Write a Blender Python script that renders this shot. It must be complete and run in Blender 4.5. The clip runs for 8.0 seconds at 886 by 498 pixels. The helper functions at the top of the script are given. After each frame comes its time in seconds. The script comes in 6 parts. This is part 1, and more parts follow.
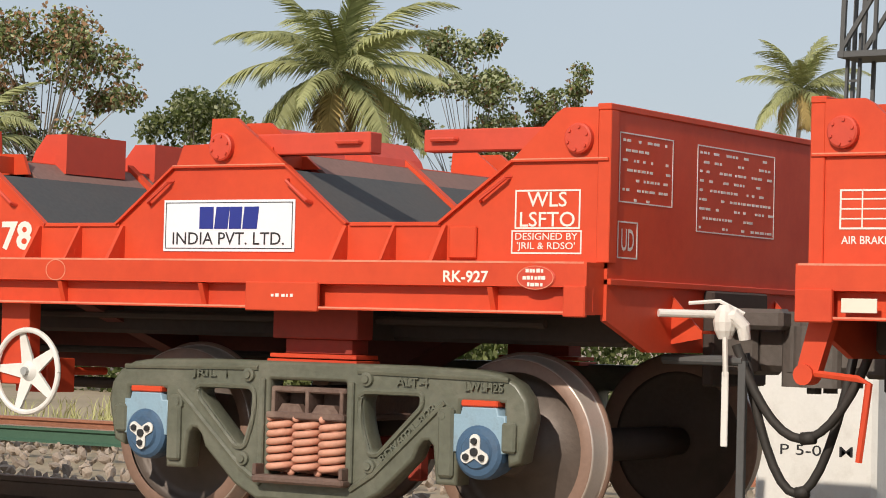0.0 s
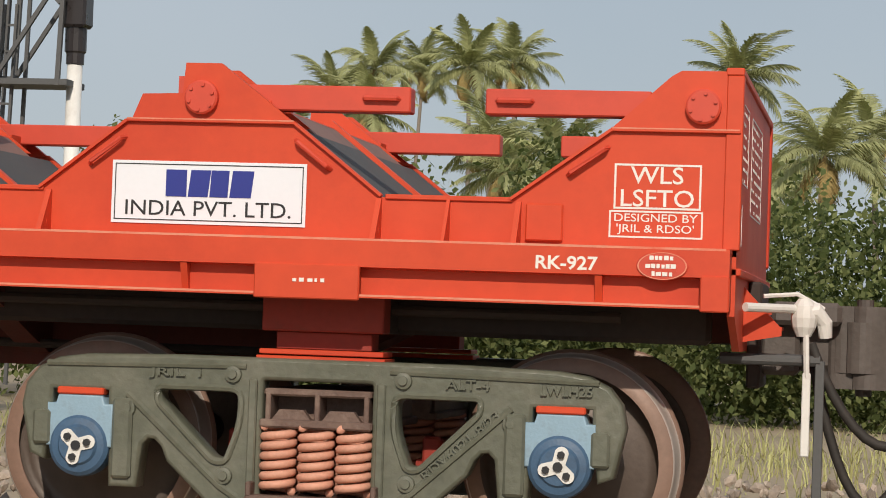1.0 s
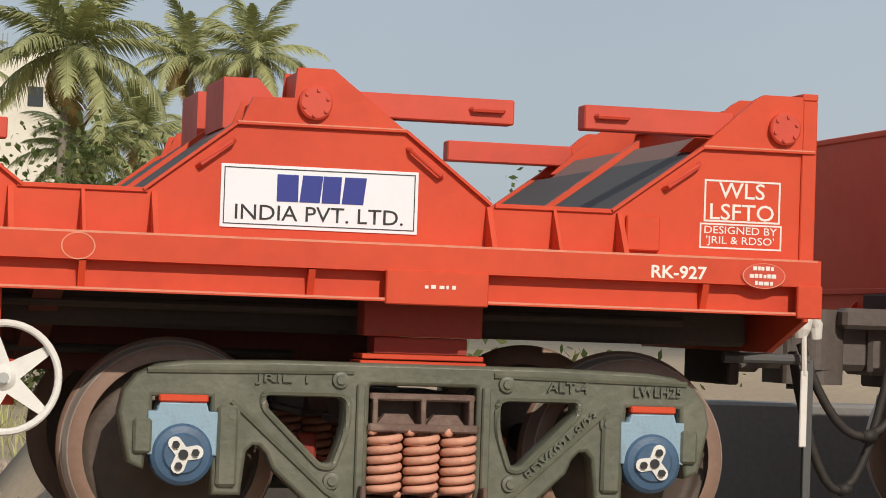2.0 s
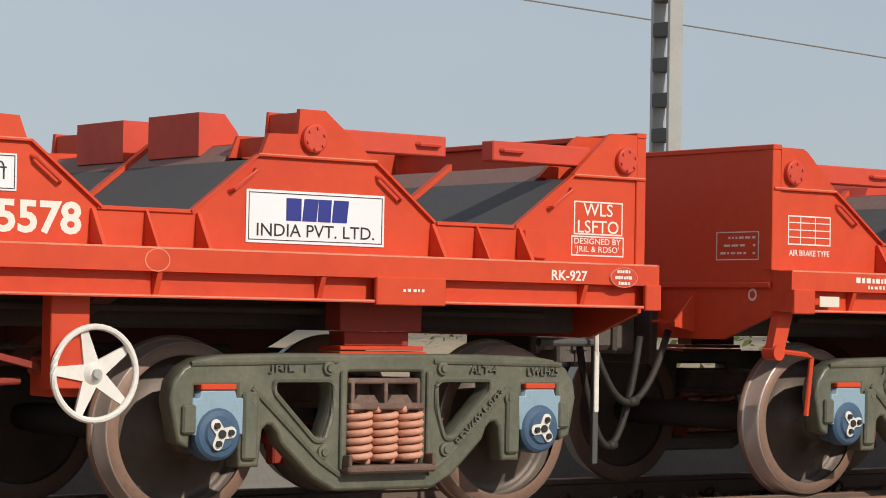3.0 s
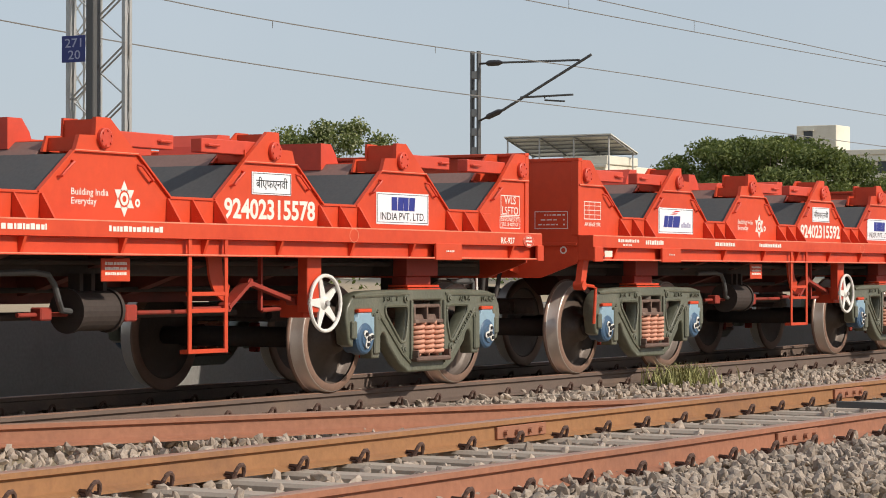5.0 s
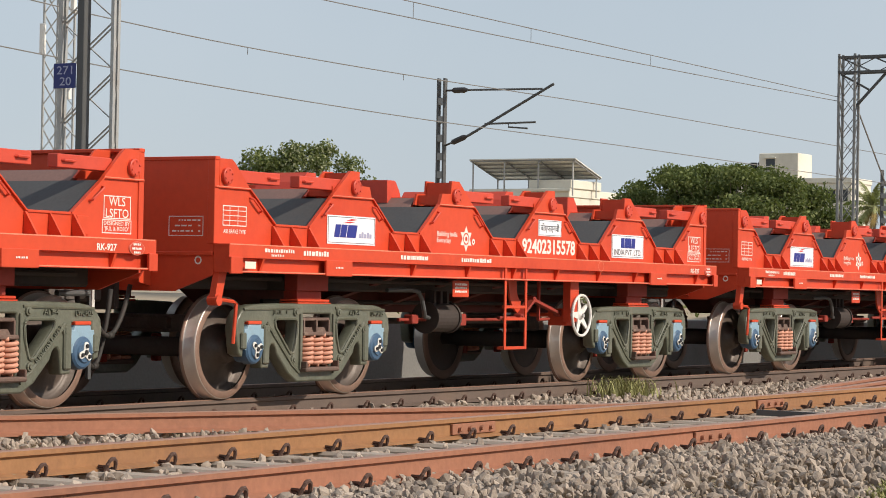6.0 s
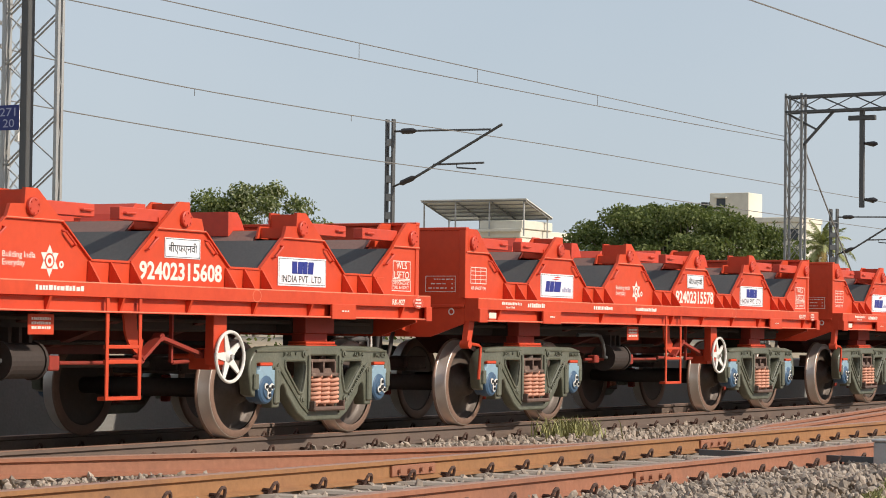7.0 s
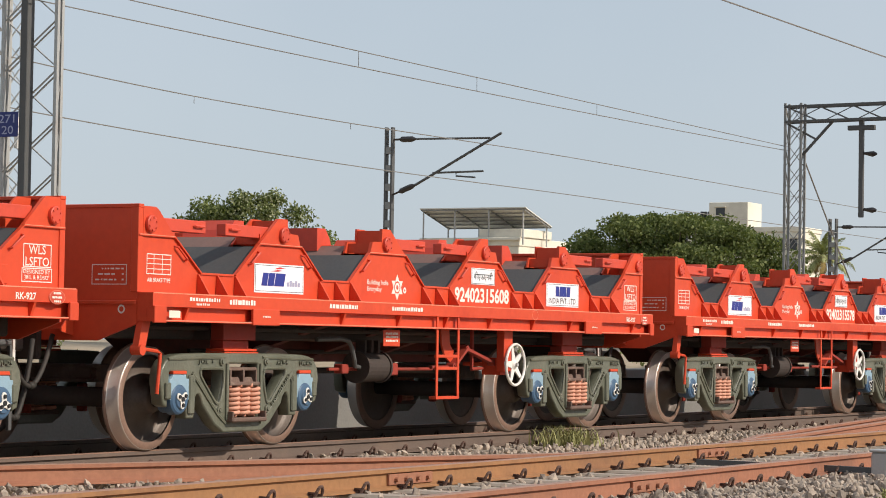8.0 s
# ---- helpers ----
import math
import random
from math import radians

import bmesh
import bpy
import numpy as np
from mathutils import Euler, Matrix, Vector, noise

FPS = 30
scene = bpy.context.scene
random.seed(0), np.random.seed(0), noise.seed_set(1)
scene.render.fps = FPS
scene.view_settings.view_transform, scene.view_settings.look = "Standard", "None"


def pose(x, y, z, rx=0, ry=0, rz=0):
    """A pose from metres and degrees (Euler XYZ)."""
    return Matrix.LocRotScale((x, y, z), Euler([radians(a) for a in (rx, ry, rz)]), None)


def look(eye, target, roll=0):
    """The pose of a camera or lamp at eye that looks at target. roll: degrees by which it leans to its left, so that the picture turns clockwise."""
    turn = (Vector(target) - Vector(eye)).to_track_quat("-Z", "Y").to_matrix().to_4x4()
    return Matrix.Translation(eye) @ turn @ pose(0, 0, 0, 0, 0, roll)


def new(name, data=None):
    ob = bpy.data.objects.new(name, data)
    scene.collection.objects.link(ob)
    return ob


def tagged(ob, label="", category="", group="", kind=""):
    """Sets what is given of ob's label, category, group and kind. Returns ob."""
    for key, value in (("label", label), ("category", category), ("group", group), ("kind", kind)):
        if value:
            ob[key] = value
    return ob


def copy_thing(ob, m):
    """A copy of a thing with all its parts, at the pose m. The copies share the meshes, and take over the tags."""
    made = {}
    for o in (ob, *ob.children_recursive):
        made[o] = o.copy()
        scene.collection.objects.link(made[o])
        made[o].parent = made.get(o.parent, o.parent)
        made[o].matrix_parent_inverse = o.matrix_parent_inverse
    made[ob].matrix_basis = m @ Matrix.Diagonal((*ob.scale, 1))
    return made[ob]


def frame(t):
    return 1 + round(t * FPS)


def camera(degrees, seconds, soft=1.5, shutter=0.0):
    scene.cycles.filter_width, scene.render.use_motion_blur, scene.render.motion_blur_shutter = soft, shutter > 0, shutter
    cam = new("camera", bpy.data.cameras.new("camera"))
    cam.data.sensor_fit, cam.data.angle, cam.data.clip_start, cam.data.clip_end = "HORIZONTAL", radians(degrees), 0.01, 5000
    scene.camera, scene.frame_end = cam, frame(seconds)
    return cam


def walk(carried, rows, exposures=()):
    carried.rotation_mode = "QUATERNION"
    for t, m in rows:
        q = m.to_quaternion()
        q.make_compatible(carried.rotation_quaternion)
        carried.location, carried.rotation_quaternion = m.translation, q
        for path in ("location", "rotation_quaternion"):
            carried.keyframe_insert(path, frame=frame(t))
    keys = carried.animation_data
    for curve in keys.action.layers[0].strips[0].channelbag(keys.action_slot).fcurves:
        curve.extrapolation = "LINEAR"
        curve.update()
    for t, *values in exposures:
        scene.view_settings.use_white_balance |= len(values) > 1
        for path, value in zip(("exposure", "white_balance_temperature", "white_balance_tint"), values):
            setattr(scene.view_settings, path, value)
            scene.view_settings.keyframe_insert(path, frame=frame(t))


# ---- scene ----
# x runs along the track in the train's direction, z = 0 is the rail head, the wagons' near side is y = 0
CAM = [  # seconds, eye x, y, z, heading, tilt, roll in degrees
    (0.0, -1.225, -9.601, 1.072, -32.999, 1.839, 1.443), (0.5, -0.737, -9.584, 1.067, -23.868, 1.494, 1.685),
    (1.0, -0.365, -9.658, 1.055, -10.275, 1.734, 2.028), (1.5, 0.005, -9.747, 1.048, 0.957, 1.472, 1.335),
    (2.0, 0.542, -9.806, 1.061, 14.130, 1.744, 1.950), (2.2, 0.725, -9.848, 1.065, 19.061, 1.894, 1.628),
    (3.3, 1.412, -9.977, 1.063, 41.704, 1.563, 1.339), (3.5, 1.529, -10.003, 1.069, 43.715, 1.523, 1.635),
    (4.0, 2.061, -9.832, 1.050, 51.639, 0.919, 1.068), (4.2, 3.519, -8.839, 1.090, 53.421, 0.887, 0.634),
    (5.3, 0.632, -11.272, 1.003, 61.288, 0.583, 0.409), (5.5, -0.020, -11.608, 0.996, 61.736, 0.672, 0.656),
    (6.0, -0.091, -11.561, 0.996, 60.508, 1.048, 0.980), (6.5, 0.044, -11.590, 0.996, 60.681, 1.712, 0.645),
    (7.0, 0.014, -11.620, 0.998, 61.605, 2.021, 0.696), (7.5, 0.025, -11.621, 0.999, 61.841, 1.944, 0.844),
    (8.0, 0.034, -11.621, 1.000, 61.618, 2.216, 0.914)]


def aim(x, y, z, heading, tilt, roll):
    h, p = radians(heading), radians(tilt)
    way = Vector((math.sin(h) * math.cos(p), math.cos(h) * math.cos(p), math.sin(p)))
    return look(Vector((x, y, z)), Vector((x, y, z)) + way * 10, roll)


cam = camera(20.55, 8.0, soft=0.95)
walk(cam, [(r[0], aim(*r[1:])) for r in CAM],
     exposures=[(0.0, 0.21), (0.5, 0.09), (1.0, -0.03), (2.0, -0.02), (3.5, 0.12), (5.5, 0.30), (8.0, 0.34)])

# ---- world and light ----
SUN_EL, SUN_AZ = 33.0, 172.0  # azimuth clockwise from +y
world = bpy.data.worlds.new("world")
scene.world = world
world.use_nodes = True
wn = world.node_tree.nodes
wl = world.node_tree.links
sky = wn.new("ShaderNodeTexSky")
sky.sky_type, sky.sun_disc = "NISHITA", False
sky.sun_elevation, sky.sun_rotation = radians(SUN_EL), radians(SUN_AZ)
sky.air_density, sky.dust_density, sky.ozone_density = 1.0, 1.5, 1.0
scale = wn.new("ShaderNodeVectorMath")
scale.operation = "SCALE"
scale.inputs["Scale"].default_value = 0.10
wl.new(sky.outputs["Color"], scale.inputs[0])
haze = wn.new("ShaderNodeMix")  # thin even haze over the whole sky, with faint clouds
haze.data_type = "RGBA"
haze.inputs["Factor"].default_value = 0.82
tcw, cloud = wn.new("ShaderNodeTexCoord"), wn.new("ShaderNodeTexNoise")
cloud.inputs["Scale"].default_value, cloud.inputs["Detail"].default_value = 3.0, 6
wl.new(tcw.outputs["Generated"], cloud.inputs["Vector"])
tone = wn.new("ShaderNodeMix")
tone.data_type = "RGBA"
tone.inputs["A"].default_value, tone.inputs["B"].default_value = (0.36, 0.43, 0.50, 1), (0.52, 0.56, 0.61, 1)
wl.new(cloud.outputs["Fac"], tone.inputs["Factor"])
wl.new(scale.outputs["Vector"], haze.inputs["A"])
wl.new(tone.outputs["Result"], haze.inputs["B"])
wl.new(haze.outputs["Result"], wn["Background"].inputs["Color"])
wn["Background"].inputs["Strength"].default_value = 1.0
sun_data = bpy.data.lights.new("sun", "SUN")
sun_data.energy, sun_data.angle, sun_data.color = 3.3, radians(0.6), (1.0, 0.90, 0.77)
sun = new("sun", sun_data)
az, el = radians(SUN_AZ), radians(SUN_EL)
sun.matrix_world = look((0, 0, 0), (-math.sin(az) * math.cos(el), -math.cos(az) * math.cos(el), -math.sin(el)))
sun.location = (0, -20, 30)


# ---- materials ----
def mat(name, base, rough=0.6, metal=0.0, vary=0.25, scale=6.0, fine=60.0, bump=0.15, dirt=None, dirt_amount=0.5, rand=0.0, spec=0.5):
    """Base colour varied by a coarse and a fine noise, with bump and patches of dirt."""
    m = bpy.data.materials.new(name)
    m.use_nodes = True
    n, ln = m.node_tree.nodes, m.node_tree.links
    b = n["Principled BSDF"]
    tc = n.new("ShaderNodeTexCoord")

    def noise_node(sc, det):
        q = n.new("ShaderNodeTexNoise")
        q.inputs["Scale"].default_value, q.inputs["Detail"].default_value = sc, det
        ln.new(tc.outputs["Object"], q.inputs["Vector"])
        return q
    coarse, grain = noise_node(scale, 5), noise_node(fine, 3)
    mix = n.new("ShaderNodeMix")
    mix.data_type = "RGBA"
    mix.inputs["A"].default_value = (*[c * (1 - vary) for c in base], 1)
    mix.inputs["B"].default_value = (*[min(1, c * (1 + vary)) for c in base], 1)
    add = n.new("ShaderNodeMath")
    add.operation = "ADD"
    half = n.new("ShaderNodeMath")
    half.operation = "MULTIPLY_ADD"
    half.inputs[1].default_value, half.inputs[2].default_value = 0.6, -0.05
    ln.new(grain.outputs["Fac"], half.inputs[0])
    half2 = n.new("ShaderNodeMath")
    half2.operation = "MULTIPLY"
    half2.inputs[1].default_value = 0.55
    ln.new(coarse.outputs["Fac"], half2.inputs[0])
    ln.new(half.outputs[0], add.inputs[0])
    ln.new(half2.outputs[0], add.inputs[1])
    ln.new(add.outputs[0], mix.inputs["Factor"])
    colour = mix.outputs["Result"]
    if dirt:
        patch = noise_node(scale * 0.5, 8)
        patch.inputs["Roughness"].default_value = 0.7
        ramp = n.new("ShaderNodeValToRGB")
        ramp.color_ramp.elements[0].position, ramp.color_ramp.elements[1].position = 0.5, 0.72
        ln.new(patch.outputs["Fac"], ramp.inputs["Fac"])
        amt = n.new("ShaderNodeMath")
        amt.operation = "MULTIPLY"
        amt.inputs[1].default_value = dirt_amount
        ln.new(ramp.outputs["Color"], amt.inputs[0])
        dm = n.new("ShaderNodeMix")
        dm.data_type = "RGBA"
        dm.inputs["B"].default_value = (*dirt, 1)
        ln.new(amt.outputs[0], dm.inputs["Factor"])
        ln.new(colour, dm.inputs["A"])
        colour = dm.outputs["Result"]
    if rand:
        info, geo = n.new("ShaderNodeObjectInfo"), n.new("ShaderNodeNewGeometry")
        sm = n.new("ShaderNodeMath")
        sm.operation = "ADD"
        ln.new(info.outputs["Random"], sm.inputs[0])
        ln.new(geo.outputs["Random Per Island"], sm.inputs[1])
        hs = n.new("ShaderNodeHueSaturation")
        mr = n.new("ShaderNodeMapRange")
        mr.inputs["From Max"].default_value = 2.0
        mr.inputs["To Min"].default_value, mr.inputs["To Max"].default_value = 1 - rand, 1 + rand
        ln.new(sm.outputs[0], mr.inputs["Value"])
        ln.new(mr.outputs["Result"], hs.inputs["Value"])
        ln.new(colour, hs.inputs["Color"])
        colour = hs.outputs["Color"]
    ln.new(colour, b.inputs["Base Color"])
    rr = n.new("ShaderNodeMapRange")
    rr.inputs["To Min"].default_value, rr.inputs["To Max"].default_value = max(0.05, rough - 0.12), min(1, rough + 0.12)
    ln.new(coarse.outputs["Fac"], rr.inputs["Value"])
    ln.new(rr.outputs["Result"], b.inputs["Roughness"])
    b.inputs["Metallic"].default_value = metal
    b.inputs["Specular IOR Level"].default_value = spec
    if bump:
        bp = n.new("ShaderNodeBump")
        bp.inputs["Strength"].default_value, bp.inputs["Distance"].default_value = bump, 0.01
        ln.new(add.outputs[0], bp.inputs["Height"])
        ln.new(bp.outputs["Normal"], b.inputs["Normal"])
    return m


RED = mat("red_paint", (0.60, 0.066, 0.023), 0.5, vary=0.16, scale=1.3, fine=14, bump=0.06, dirt=(0.40, 0.030, 0.014), dirt_amount=0.7, spec=0.35)
# pale red for faint marks, and for edges both worn and highlighted
RED_PALE = mat("red_paint_pale", (0.66, 0.24, 0.15), 0.6, vary=0.3, scale=7, fine=30, bump=0.1, dirt=(0.60, 0.09, 0.04), dirt_amount=0.9)
# darker copy of the body red: dust, plus shade put into the colour
RED_DUSTY_SHADE = mat("red_paint_dusty_shade", (0.30, 0.032, 0.018), 0.7, vary=0.25, scale=4, fine=30, bump=0.1, dirt=(0.08, 0.045, 0.03), dirt_amount=0.6)
# the body red with grime, darkened to carry the shade under the deck
UNDER_RED = mat("underframe_red_grimy_shaded", (0.13, 0.028, 0.02), 0.75, vary=0.35, scale=4, fine=30, bump=0.1, dirt=(0.045, 0.03, 0.024), dirt_amount=0.8)
RED_ARM = mat("red_paint_arm", (0.58, 0.062, 0.03), 0.5, vary=0.14, scale=3, fine=14, bump=0.05, dirt=(0.28, 0.03, 0.02), dirt_amount=0.5)
RUBBER = mat("rubber_lining", (0.0715, 0.0715, 0.0741), 0.85, vary=0.3, scale=2.5, fine=40, bump=0.1, dirt=(0.10, 0.085, 0.075), dirt_amount=0.5)
RUBBER_DUSTY = mat("rubber_lining_dusty", (0.22, 0.125, 0.105), 0.85, vary=0.3, scale=2.5, fine=40, bump=0.1, dirt=(0.12, 0.09, 0.08), dirt_amount=0.6)
# black gear, and red parts blackened to stand for under-deck shade
DARK = mat("underframe_black_and_shade", (0.045, 0.032, 0.027), 0.8, vary=0.4, scale=5, fine=30, dirt=(0.06, 0.035, 0.025))
BOGIE = mat("bogie_green_grey", (0.118, 0.122, 0.090), 0.38, vary=0.42, scale=5, fine=30, bump=0.55, dirt=(0.21, 0.19, 0.15), dirt_amount=0.5)
SPRING = mat("spring_primer", (0.62, 0.30, 0.205), 0.6, vary=0.25, scale=9, fine=70, bump=0.2, dirt=(0.16, 0.07, 0.045))
RUST = mat("rust_brown", (0.13, 0.08, 0.062), 0.65, vary=0.5, scale=9, fine=60, bump=0.6, dirt=(0.30, 0.22, 0.17), dirt_amount=0.5)
WHEEL = mat("wheel_steel", (0.25, 0.155, 0.115), 0.5, 0.1, vary=0.3, scale=4, fine=40, bump=0.15, dirt=(0.10, 0.07, 0.055), dirt_amount=0.5)
WHEEL_PLATE = mat("wheel_plate_grimy", (0.10, 0.074, 0.06), 0.5, 0.2, vary=0.4, scale=5, fine=40, bump=0.2, dirt=(0.028, 0.022, 0.019), dirt_amount=0.6)
TREAD = mat("polished_tread", (0.55, 0.48, 0.43), 0.34, 0.5, vary=0.15, scale=8, fine=80, bump=0.05)
LIGHT_BLUE = mat("adapter_light_blue", (0.25, 0.37, 0.46), 0.5, vary=0.18, scale=12, fine=80, bump=0.2, dirt=(0.12, 0.10, 0.08), dirt_amount=0.5)
BLUE_CAP = mat("cap_blue", (0.055, 0.11, 0.19), 0.45, vary=0.25, scale=14, fine=90, bump=0.2, dirt=(0.03, 0.03, 0.035))
WHITE = mat("white_paint", (0.74, 0.72, 0.68), 0.55, vary=0.08, scale=9, fine=50, bump=0.05, dirt=(0.42, 0.38, 0.33), dirt_amount=0.4)
SIGN_WHITE = mat("sign_white", (0.77, 0.79, 0.83), 0.45, vary=0.04, scale=5, fine=60, bump=0.0)
LETTER_PALE = mat("letter_faded", (0.34, 0.36, 0.50), 0.6, vary=0.10, scale=12, fine=80, bump=0.0)
LETTER_WHITE = mat("letter_white", (0.76, 0.72, 0.66), 0.55, vary=0.10, scale=12, fine=80, bump=0.0)
LOGO_BLUE = mat("logo_blue", (0.018, 0.03, 0.24), 0.5, vary=0.08, bump=0)
LOGO_RED = mat("logo_red", (0.55, 0.03, 0.03), 0.5, vary=0.08, bump=0)
CAST = mat("cast_steel_grimy", (0.105, 0.088, 0.078), 0.6, vary=0.4, scale=6, fine=35, bump=0.4, dirt=(0.05, 0.04, 0.035), dirt_amount=0.6)
BLACK = mat("black_paint", (0.018, 0.018, 0.02), 0.55, vary=0.2, bump=0)
HOSE = mat("hose_rubber", (0.028, 0.024, 0.021), 0.7, vary=0.3, scale=10, fine=60, dirt=(0.08, 0.06, 0.05))
RAIL = mat("rail_rust", (0.315, 0.132, 0.075), 0.72, vary=0.42, scale=1.1, fine=22, bump=0.35, dirt=(0.12, 0.062, 0.045), dirt_amount=0.75)
RAIL_OCHRE = mat("rail_ochre_rust", (0.30, 0.145, 0.060), 0.72, vary=0.42, scale=0.9, fine=22, bump=0.35, dirt=(0.13, 0.065, 0.045), dirt_amount=0.75)
RAIL_TOP = mat("rail_head", (0.36, 0.21, 0.15), 0.5, 0.4, vary=0.2, scale=3, fine=40, bump=0.1)
RAIL_DARK = mat("rail_dark", (0.125, 0.088, 0.07), 0.75, vary=0.3, scale=3, fine=40, bump=0.2, dirt=(0.2, 0.13, 0.09))
RAIL_GREEN = mat("rail_green_paint", (0.05, 0.11, 0.07), 0.6, vary=0.25, scale=4, fine=40)
SLEEPER = mat("sleeper_concrete", (0.36, 0.30, 0.245), 0.85, vary=0.22, scale=5, fine=50, bump=0.4, dirt=(0.2, 0.15, 0.12))
CLIP = mat("clip_rust", (0.085, 0.045, 0.033), 0.8, vary=0.3, scale=20, fine=80)
STONE = mat("ballast_stone", (0.335, 0.272, 0.22), 0.92, vary=0.42, scale=9, fine=55, bump=0.6, dirt=(0.12, 0.085, 0.065), dirt_amount=0.6, rand=0.62)
GROUND = mat("ground_dirt", (0.34, 0.265, 0.18), 0.95, vary=0.35, scale=0.8, fine=18, bump=0.6, dirt=(0.10, 0.11, 0.05), dirt_amount=0.7)
CONCRETE = mat("weathered_concrete", (0.20, 0.195, 0.185), 0.9, vary=0.3, scale=1.5, fine=30, bump=0.3, dirt=(0.10, 0.09, 0.08))
GALV = mat("galvanised_steel", (0.42, 0.42, 0.41), 0.5, 0.35, vary=0.15, scale=3, fine=40, bump=0.05, dirt=(0.25, 0.2, 0.16))
GALV_MID = mat("weathered_steel", (0.25, 0.25, 0.245), 0.55, 0.35, vary=0.2, scale=3, fine=40, bump=0.05, dirt=(0.16, 0.13, 0.11))
GALV_DARK = mat("dark_steel", (0.10, 0.10, 0.10), 0.6, 0.3, vary=0.2, scale=3, fine=40, bump=0.05)
WIRE = mat("copper_wire", (0.22, 0.21, 0.20), 0.6, 0.3, vary=0.1, bump=0)
INSUL = mat("insulator_brown", (0.03, 0.025, 0.025), 0.3, vary=0.2, bump=0)
PLASTER = mat("cream_plaster", (0.70, 0.66, 0.56), 0.9, vary=0.1, scale=0.5, fine=6, bump=0.1, dirt=(0.40, 0.36, 0.30), dirt_amount=0.5)
GLASS_DARK = mat("window_dark", (0.04, 0.045, 0.05), 0.15, vary=0.2, bump=0)
SHEET = mat("roof_sheet", (0.66, 0.65, 0.61), 0.6, 0.2, vary=0.2, scale=0.6, fine=6, bump=0.1)
def through_light(m, share, tint):
    """Lets part of the light pass through a leaf."""
    n, ln = m.node_tree.nodes, m.node_tree.links
    tr, mx = n.new("ShaderNodeBsdfTranslucent"), n.new("ShaderNodeMixShader")
    tr.inputs["Color"].default_value = (*tint, 1)
    mx.inputs["Fac"].default_value = share
    ln.new(n["Principled BSDF"].outputs[0], mx.inputs[1])
    ln.new(tr.outputs[0], mx.inputs[2])
    ln.new(mx.outputs[0], n["Material Output"].inputs["Surface"])


LEAF = mat("leaf_green", (0.20, 0.225, 0.09), 0.6, vary=0.3, scale=0.4, fine=5, bump=0, spec=0.12, rand=0.5)
LEAF_DARK = mat("leaf_dark", (0.09, 0.115, 0.042), 0.65, vary=0.3, scale=0.4, fine=5, bump=0, spec=0.12, rand=0.45)
LEAF_PALE = mat("leaf_pale", (0.42, 0.44, 0.27), 0.6, vary=0.3, scale=0.4, fine=5, bump=0, spec=0.12, rand=0.5)
LEAF_BROWN = mat("leaf_brown", (0.24, 0.14, 0.075), 0.7, vary=0.3, scale=0.4, fine=5, bump=0, spec=0.12, rand=0.5)
FROND = mat("palm_frond", (0.38, 0.39, 0.19), 0.5, vary=0.3, scale=0.6, fine=6, bump=0, spec=0.12, rand=0.5)
FROND_DRY = mat("palm_frond_dry", (0.34, 0.25, 0.10), 0.7, vary=0.3, scale=0.6, fine=6, bump=0, spec=0.12, rand=0.4)
BARK = mat("bark", (0.22, 0.185, 0.15), 0.9, vary=0.3, scale=3, fine=25, bump=0.6)
GRASS = mat("grass", (0.33, 0.32, 0.14), 0.8, vary=0.3, scale=2, fine=20, bump=0, spec=0.12, rand=0.5)
for m in (LEAF, LEAF_DARK, LEAF_PALE, FROND):
    through_light(m, 0.3, (0.16, 0.20, 0.04))
BLUE_SIGN = mat("sign_blue", (0.02, 0.03, 0.16), 0.5, vary=0.15, bump=0)


# ---- mesh helpers ----
def box(bm, x0, x1, y0, y1, z0, z1, bevel=0.0):
    g = bmesh.ops.create_cube(bm, size=1, matrix=Matrix.LocRotScale(((x0 + x1) / 2, (y0 + y1) / 2, (z0 + z1) / 2), None, (abs(x1 - x0), abs(y1 - y0), abs(z1 - z0))))
    if bevel:
        edges = list({e for v in g["verts"] for e in v.link_edges})
        bmesh.ops.bevel(bm, geom=edges, offset=bevel, segments=1, affect="EDGES", clamp_overlap=True)
    return bm


def prism(bm, pts, y0, y1):
    """A polygon in x, z pushed from y0 to y1."""
    a = [bm.verts.new((x, y0, z)) for x, z in pts]
    b = [bm.verts.new((x, y1, z)) for x, z in pts]
    bm.faces.new(a)
    bm.faces.new(b[::-1])
    for i in range(len(pts)):
        j = (i + 1) % len(pts)
        bm.faces.new((a[j], a[i], b[i], b[j]))
    bmesh.ops.recalc_face_normals(bm, faces=bm.faces[:])
    return bm


def rod(bm, p, q, r, n=10, r2=None):
    p, q = Vector(p), Vector(q)
    d = q - p
    bmesh.ops.create_cone(bm, cap_ends=True, segments=n, radius1=r, radius2=r if r2 is None else r2, depth=d.length,
                          matrix=Matrix.Translation((p + q) / 2) @ d.to_track_quat("Z", "Y").to_matrix().to_4x4())
    return bm


def beam(bm, p, q, w, h):
    """A square bar from p to q, w wide across and h high."""
    p, q = Vector(p), Vector(q)
    d = q - p
    bmesh.ops.create_cube(bm, size=1, matrix=Matrix.Translation((p + q) / 2) @ d.to_track_quat("Z", "Y").to_matrix().to_4x4() @ Matrix.Diagonal((w, h, d.length, 1)))
    return bm


